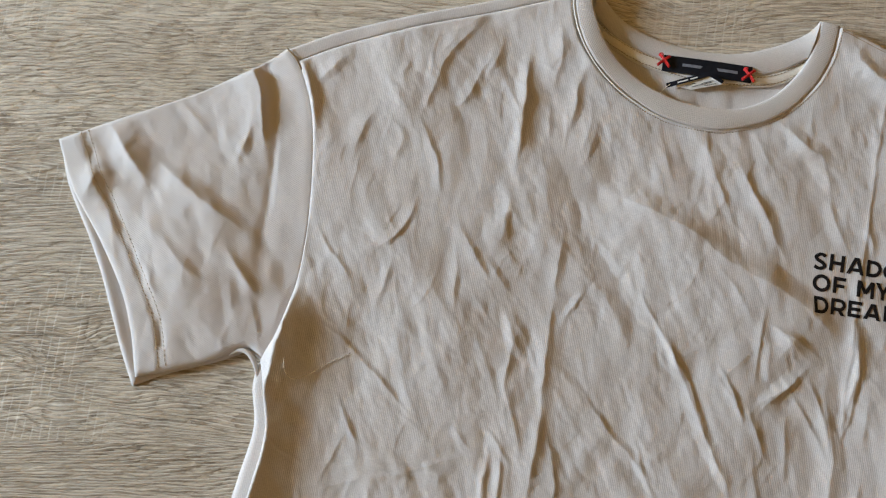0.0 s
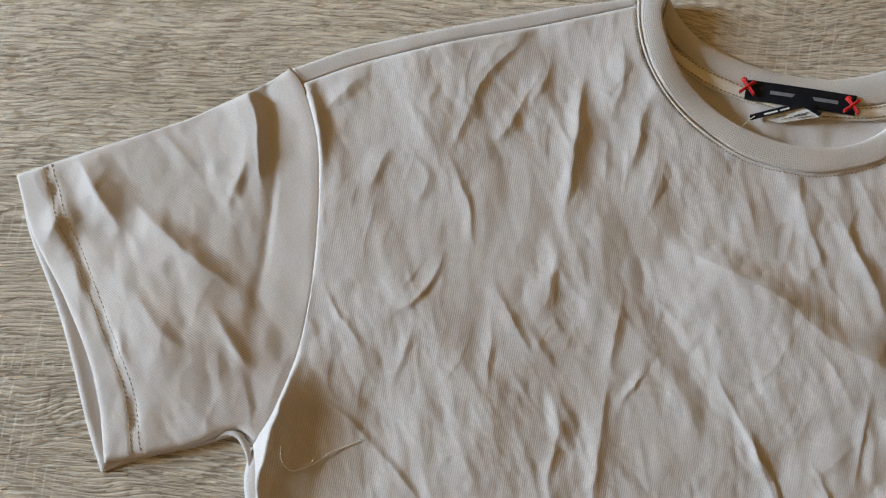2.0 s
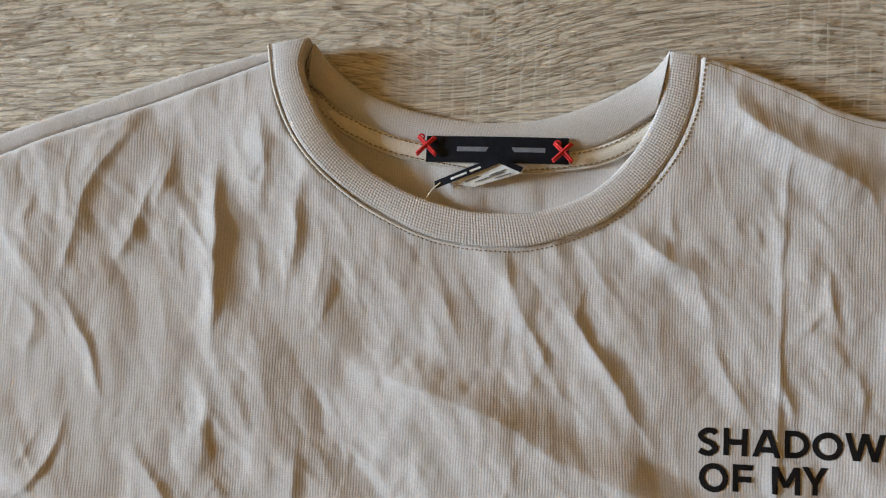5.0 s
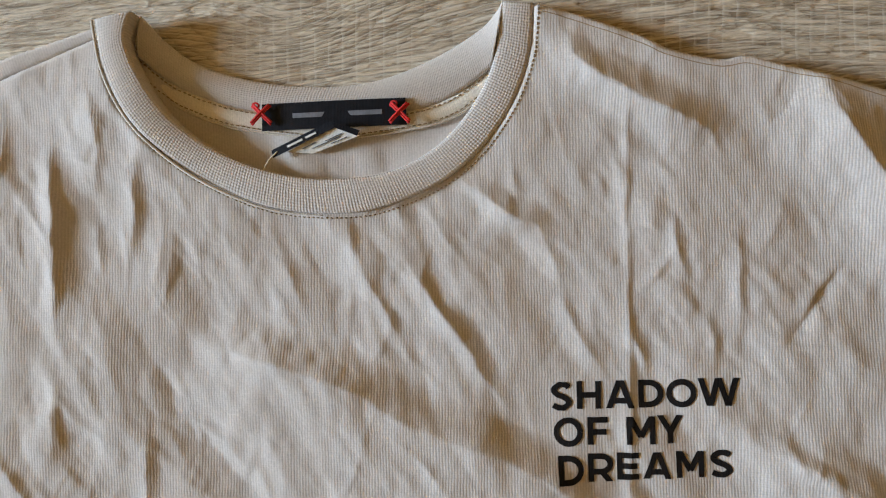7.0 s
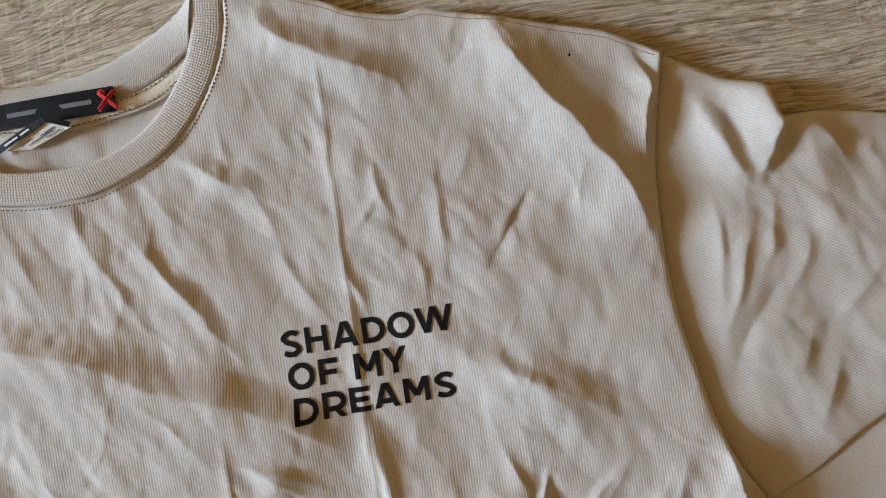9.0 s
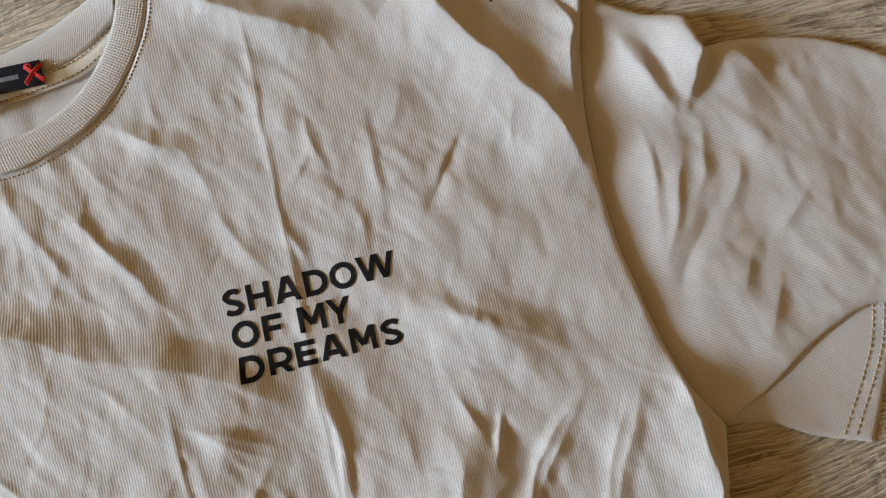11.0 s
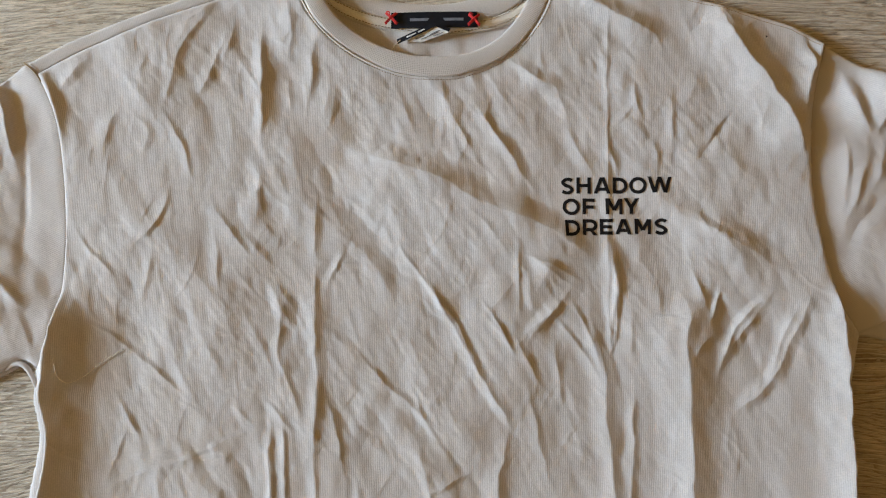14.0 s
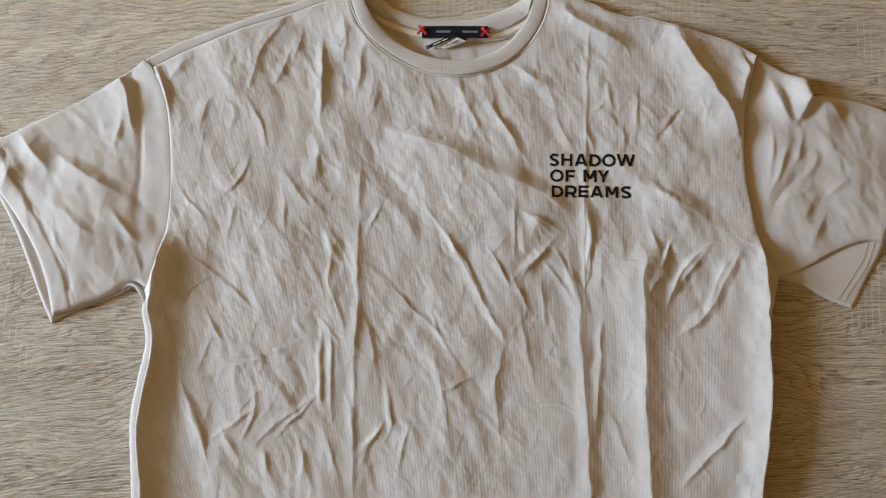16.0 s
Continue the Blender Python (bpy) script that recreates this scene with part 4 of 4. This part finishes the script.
def front_rim(x, y):
    """The side seams lie on the table; the armhole seams lie on the sleeves; the neck lies under the collar."""
    side = smooth01((y + 214) / 14)
    d, _ = to_line(x, y, SHOULDER_SEAM_L[::3])
    seam = np.clip(1 - np.abs(d) / 9, 0, 1)
    neck = smooth01((y - 0) / 20) * smooth01((115 - np.abs(x + 11)) / 12)
    return np.where(seam > 0.3, 5.9, 2.2 + (5.0 + 0.1 * (x < 0)) * side - 0.8 * neck)


panel("front_panel", front, cloth, shirt, JERSEY, 0.9, 3.4, 2.0, 1.5, 0, "creased front of the T-shirt", front_rim)

# collar
def collar_height(s, v, x, y):
    high = 5.6 * np.exp(-(((x + 92) / 30) ** 2)) * smooth01((y - 10) / 30)
    return 8.0 - 1.3 * smooth01(x / 40) + high + 1.2 * np.clip(np.sin(np.pi * v), 0, 1) ** 0.3 + 0.5 * soft_noise(x / 20, y / 20)


collar = strip("collar", NECK_IN, NECK_OUT, collar_height, shirt, RIB, 20, "beige rib-knit neckband", 9.0)


def band_height(s, v, x, y):
    ends = np.abs(2 * s - 1) ** 6
    return 2.6 + 2.2 * np.sin(np.pi * (v * 0.9 + 0.05)) + 3.5 * ends


strip("back_neckband", BACK_TOP, BACK_LOW, band_height, shirt, RIB, 10, "inside of the rib-knit neckband", 2.2)
strip("neck_tape", BACK_LOW, TAPE_LOW, lambda s, v, x, y: 3.2 + 0.9 * np.sin(np.pi * v), shirt, TAPE, 6, "smooth cotton neck tape", 1.4)

# ---- seams and stitching ----
stitches("collar_stitching", shifted(NECK_OUT, -2.0), lambda x, y: cloth(x, y), shirt, HOLE_SHADE, 1.1, 0.9, 0.36)
stitches("tape_stitching", shifted(BACK_LOW, -1.2), lambda x, y: 4.1 + 0 * x, shirt, HOLE_SHADE, 1.5, 0.9, 0.3)
stitches("tape_stitching", shifted(TAPE_LOW, 1.2), lambda x, y: 3.95 + 0 * x, shirt, HOLE_SHADE, 1.5, 0.9, 0.3)
for gap in (0.0, 5.0):
    stitches("hem_stitching", shifted(HEM_L, gap), sleeve_l_height, shirt, SEWING)
HEM_R = curve_through([(372, -128), (364, -158), (341, -195)])
for gap in (0.0, 5.0):
    stitches("hem_stitching", shifted(HEM_R, gap), lambda x, y: 2.8 + 0.3 * creasing(x, y), shirt, SEWING)


def lay(name, line, height, radius, mat, parent, label="", lift=0.2, flat=1.0):
    v, f = cord(line, height(line[:, 0], line[:, 1]) + lift, radius, 6, flat)
    return part_from(name, np.array(v) / 1000, f, mat, parent, label)


half = NECK_OUT[: int(len(NECK_OUT) * 0.5)]
thin = 0.2 + 0.5 * smooth01(np.linspace(2.6, 0, len(half)))
lay("neck_piping", shifted(half, -1.0), lambda x, y: 8.6 + 0.7 * smooth01((y - 2) / 14) + 4.0 * np.exp(-(((x + 98) / 30) ** 2)) * smooth01((y - 10) / 30), thin, PIPING, shirt, "rolled seam beside the neckband", 0.0)
# dark cords along the seams: the grooves' shade as thread colour
lay("shoulder_seam_shade", SHOULDER_SEAM_L, lambda x, y: 3.6 + 0 * x, 0.45, SEAM_SHADE, shirt, "dark brown thread that stands in for shade in the shoulder groove", 0.0)
lay("shoulder_seam_shade", shifted(SHOULDER_TOP_R, -3.0)[2:-2], cloth, 0.34, SEAM_SHADE, shirt, "dark brown thread for the shaded seam line along the shoulder", -0.25)
lay("armhole_seam_shade", ARM_R, lambda x, y: 6.6 + 0 * x, 0.45, SEAM_SHADE, shirt, "dark brown thread that stands in for shade in the armhole groove", 0.0)
lay("tape_edge", TAPE_LOW, lambda x, y: 3.3 + 0 * x, 0.55, PIPING, shirt, "overlocked edge of the neck tape", 0.0)
lay("armhole_seam_shade", ARM_L[:14], lambda x, y: 7.4 + 0 * x, 0.5, SEAM_SHADE, shirt, "dark brown thread that stands in for shade in the armhole groove", 0.0)

roll = curve_through([(-296, -210), (-290, -205.5), (-283, -206), (-277, -213), (-274, -222)], 1.0)
size = 1.9 * np.sin(np.pi * np.linspace(0.06, 0.94, len(roll))) ** 0.6
v, f = cord(roll, 4.5 + 1.5 * np.sin(np.linspace(0, 3, len(roll))), size, 10)
part_from("underarm_fold", np.array(v) / 1000, f, JERSEY, shirt, "rolled cloth at the underarm")

# ---- the print ----
STROKE = 2.35


def letter_strokes(kind, w, h):
    """Centre lines of a bold, geometric capital in a box w by h millimetres."""
    c = STROKE / 2

    def bowl(cx, y0, y1, start=c):
        a = np.linspace(math.pi / 2, -math.pi / 2, 19)
        arc = [(cx + (w - c - cx) * math.cos(k), (y0 + y1) / 2 + (y1 - y0) / 2 * math.sin(k)) for k in a]
        return np.array([(start, y1)] + arc + [(start, y0)])

    stem, last = [(c, 0), (c, h)], [(w - c, 0), (w - c, h)]
    if kind == "H":
        return [stem, last, [(c, h * 0.5), (w - c, h * 0.5)]]
    if kind == "A":
        return [[(c * 0.95, -0.6), (w * 0.5 - 0.15, h + 0.6)], [(w - c * 0.95, -0.6), (w * 0.5 + 0.15, h + 0.6)], [(w * 0.24, h * 0.27), (w * 0.76, h * 0.27)]]
    if kind == "D":
        return [stem, bowl(w * 0.40, c, h - c)]
    if kind == "O":
        a = np.linspace(0, 2 * math.pi, 37)
        return [np.stack([w / 2 + (w / 2 - c) * np.cos(a), h / 2 + (h / 2 - c) * np.sin(a)], 1)]
    if kind == "S":
        return [curve_through([(w - c * 1.1, h * 0.81), (w * 0.70, h - c * 1.1), (w * 0.42, h - c), (c, h * 0.73), (w * 0.31, h * 0.56), (w * 0.66, h * 0.45), (w - c, h * 0.27), (w * 0.60, c), (w * 0.33, c * 1.1), (c * 0.8, h * 0.19)], 0.5)]
    if kind == "W":
        return [[(c * 0.85, h + 0.6), (w * 0.285, -0.6)], [(w * 0.275, -0.6), (w * 0.5, h + 0.6)], [(w * 0.5, h + 0.6), (w * 0.725, -0.6)], [(w * 0.715, -0.6), (w - c * 0.85, h + 0.6)]]
    if kind == "M":
        return [stem, last, [(c * 0.8, h + 0.9), (w * 0.5, h * 0.27)], [(w - c * 0.8, h + 0.9), (w * 0.5, h * 0.27)]]
    if kind == "Y":
        return [[(c * 0.85, h + 0.6), (w * 0.5, h * 0.40)], [(w - c * 0.85, h + 0.6), (w * 0.5, h * 0.40)], [(w * 0.5, 0), (w * 0.5, h * 0.45)]]
    if kind == "F":
        return [stem, [(c, h - c), (w, h - c)], [(c, h * 0.46), (w * 0.92, h * 0.46)]]
    if kind == "E":
        return [stem, [(c, h - c), (w, h - c)], [(c, h * 0.5), (w * 0.93, h * 0.5)], [(c, c), (w, c)]]
    return [stem, bowl(w * 0.52, h * 0.35, h - c), [(w * 0.50, h * 0.40), (w - c * 0.9, -0.6)]]


def lettering(kind, x0, x1, base, cap):
    """One letter of the print, laid on the cloth as a thin film."""
    verts, faces = [], []
    for k, line in enumerate(letter_strokes(kind, x1 - x0, cap)):
        line = np.array(line, float)
        far = np.r_[0, np.cumsum(np.hypot(*np.diff(line, axis=0).T))]
        at = np.unique(np.r_[far, np.arange(0, far[-1], 0.7)])
        mid = np.stack([np.interp(at, far, line[:, 0]), np.interp(at, far, line[:, 1])], 1)
        way = np.gradient(mid, axis=0)
        way /= np.hypot(*way.T)[:, None]
        first = len(verts)
        for p, t in zip(mid, way):
            for side in (-1, -0.5, 0, 0.5, 1):
                q = p + side * STROKE / 2 * np.array((-t[1], t[0]))
                verts.append((x0 + q[0], base + min(max(q[1], 0), cap), 0.02 * k))
        for i in range(len(mid) - 1):
            for j in range(4):
                m = first + 5 * i + j
                faces.append((m, m + 5, m + 6, m + 1))
    v = np.array(verts)
    v[:, 2] += cloth(v[:, 0], v[:, 1]) + 0.28
    ob = part_from("letter", v / 1000, faces, INK, shirt, "black printed letter " + kind)
    bm = bmesh.new()
    bm.from_mesh(ob.data)
    for f in bm.faces:
        if f.normal.z < 0:
            f.normal_flip()
    bm.to_mesh(ob.data)
    bm.free()


for word in (
    (("S", 86.1, 94.7, -81.6, -69.7), ("H", 96.6, 106.5, -80.9, -69.4), ("A", 108.4, 120.0, -80.7, -69.2), ("D", 121.6, 131.8, -80.5, -69.1), ("O", 132.9, 144.7, -80.5, -68.7), ("W", 145.3, 161.8, -79.7, -68.4)),
    (("O", 87.0, 98.8, -96.3, -84.4), ("F", 100.7, 109.0, -95.5, -84.3), ("M", 116.3, 128.0, -95.4, -84.1), ("Y", 128.8, 139.4, -95.1, -83.7)),
    (("D", 88.4, 98.7, -111.2, -99.7), ("R", 100.5, 110.7, -110.3, -99.0), ("E", 112.2, 121.0, -109.7, -98.7), ("A", 122.7, 133.9, -109.4, -98.6), ("M", 136.0, 147.3, -109.0, -98.3), ("S", 149.7, 158.7, -109.2, -97.8)),
):
    for letter, x0, x1, y0, y1 in word:
        lettering(letter, 88.7 + 1.016 * (x0 - 88.4), 88.7 + 1.016 * (x1 - 88.4), y0 - 1.6, y1 - y0)

# ---- label, care tag and loose threads ----
def ribbon(name, corners, z, thick, mat, parent, label="", bow=0.0, across=10):
    """A thin woven ribbon between four corners (millimetres, in turn), bowed upwards along its middle."""
    p = np.array(corners, float)
    verts, faces = [], []
    for side in (0, 1):
        for i in range(across + 1):
            u = i / across
            for j in (0, 1):
                q = (1 - u) * p[0] + u * p[1] if j == 0 else (1 - u) * p[3] + u * p[2]
                h = np.interp(u, [0, 1], z[:2]) if j == 0 else np.interp(u, [0, 1], z[3:1:-1])
                verts.append((q[0], q[1], h + bow * math.sin(math.pi * u) - side * thick))
    m = 2 * (across + 1)
    for i in range(across):
        k = 2 * i
        faces += [(k, k + 2, k + 3, k + 1), (m + k, m + k + 1, m + k + 3, m + k + 2)]
        faces += [(k, m + k, m + k + 2, k + 2), (k + 1, k + 3, m + k + 3, m + k + 1)]
    faces += [(0, 1, m + 1, m), (m - 2, 2 * m - 2, 2 * m - 1, m - 1)]
    mesh = bmesh.new()
    vs = [mesh.verts.new(np.array(v) / 1000) for v in verts]
    for f in faces:
        mesh.faces.new([vs[i] for i in f])
    bmesh.ops.recalc_face_normals(mesh, faces=mesh.faces)
    return part(name, mesh, mat, parent, label)


neck_label = ribbon("neck_label", [(-35, 48), (27, 49.5), (27.5, 38), (-35, 36.5)], (5.4, 5.6, 5.4, 5.2), 0.5, BLACK, shirt, "black woven neck label", 0.9)
for x0, x1 in ((-21.5, -4.5), (-1.5, 17.0)):
    ribbon("woven_bar", [(x0, 44.2 + 0.024 * x0), (x1, 44.2 + 0.024 * x1), (x1, 42.2 + 0.024 * x1), (x0, 42.2 + 0.024 * x0)], (6.15, 6.15, 6.05, 6.05), 0.1, GREY, neck_label, "grey woven bar", 0.25, 4)


def red_cross(x, y, size):
    strands = [((-1, 1), (1, -1)), ((-1, -1), (1, 1)), ((-0.8, 1.1), (1.1, -0.8)), ((-1.1, -0.8), (0.8, 1.1))]
    verts, faces = [], []
    for k, (a, b) in enumerate(strands):
        s = np.linspace(0, 1, 9)[:, None]
        line = np.array((x, y)) + size * (np.array(a) * (1 - s) + np.array(b) * s)
        z = 6.6 + 0.25 * k + 0.7 * np.sin(np.pi * s[:, 0])
        v, f = cord(line, z, 0.52, 6)
        faces += [tuple(i + len(verts) for i in q) for q in f]
        verts += v
    t = np.linspace(0, 2 * math.pi, 15)
    line = np.stack([x - 0.6 * size + 1.3 * np.cos(t), y + 1.05 * size + 1.0 * np.sin(t)], 1)
    v, f = cord(line, 6.8 + 0.3 * np.sin(t), 0.45, 5)
    faces += [tuple(i + len(verts) for i in q) for q in f]
    verts += v
    part_from("cross_stitch", np.array(verts) / 1000, faces, RED, shirt, "red cross stitch that holds the neck label")


red_cross(-34.8, 43.0, 4.1)
red_cross(24.6, 42.5, 4.1)

care = ribbon("care_tag", [(-24, 27.2), (-3.7, 37.0), (7.6, 33.0), (-13, 26.4)], (5.6, 9.2, 8.8, 5.2), 0.3, WHITE, shirt, "white satin care tag with small print")
ribbon("tag_band", [(-30.7, 27.9), (-4.0, 39.5), (-2.8, 36.4), (-30.0, 24.7)], (6.2, 9.8, 9.9, 6.2), 0.5, BLACK, care, "black folded band of the care tag", 0.3)
ribbon("tag_band", [(-4.2, 39.4), (7.8, 35.2), (6.6, 33.0), (-2.7, 36.5)], (9.85, 9.3, 9.2, 9.85), 0.5, BLACK, care, "black folded band of the care tag", 0.1)
for u0, u1, v in ((0.15, 0.45, 0.3), (0.55, 0.9, 0.5), (0.2, 0.8, 0.6), (0.5, 0.85, 0.8)):
    p = np.array([(-24, 27.2), (-3.7, 37.0), (7.6, 33.0), (-13, 26.4)])
    at = lambda u, w: (1 - w) * ((1 - u) * p[0] + u * p[1]) + w * ((1 - u) * p[3] + u * p[2])
    zz = lambda u: 5.5 + 3.6 * u + 0.3
    ribbon("print_bar", [at(u0, v), at(u1, v), at(u1, v + 0.055), at(u0, v + 0.055)], (zz(u0), zz(u1), zz(u1), zz(u0)), 0.1, DARKPRINT, care, "dark bar of small print", 0.0, 3)
for u0, u1 in ((0.25, 0.5), (0.55, 0.72)):
    p0, p1 = np.array((-30.4, 26.6)), np.array((-3.4, 38.2))
    ribbon("print_bar", [p0 + u0 * (p1 - p0), p0 + u1 * (p1 - p0), p0 + u1 * (p1 - p0) + (0.4, -0.8), p0 + u0 * (p1 - p0) + (0.4, -0.8)],
           (6.9 + 3.6 * u0, 6.9 + 3.6 * u1, 6.9 + 3.6 * u1, 6.9 + 3.6 * u0), 0.1, WHITE, care, "white bar of small print", 0.0, 3)
tail = curve_through([(-34.5, 19.0), (-32.5, 22.5), (-30.8, 24.8), (-28.0, 27.4)], 1.0)
lay("tag_thread", tail, lambda x, y: 6.5 + 0 * x, 0.28, PALE, care, "pale thread end")

loose = curve_through([(-256, -204), (-254, -212), (-248, -217), (-238, -212), (-229, -204), (-214, -194)], 1.0)
v, f = cord(loose, cloth(loose[:, 0], loose[:, 1]) + 0.8, 0.24, 5)
tagged(part_from("thread", np.array(v) / 1000, f, PALE), "pale loose thread curled on the T-shirt", "thread")
speck = bmesh.new()
bmesh.ops.create_icosphere(speck, subdivisions=2, radius=0.0006)
top = float(cloth(np.array([232.5]), np.array([31.9]))[0]) / 1000
bmesh.ops.transform(speck, matrix=Matrix.Translation((0.2325, 0.0319, top)) @ Matrix.Diagonal((1.0, 1.3, 0.5, 1)), verts=speck.verts)
part("speck", speck, SPOT, shirt, "small dark speck on the cloth", True)
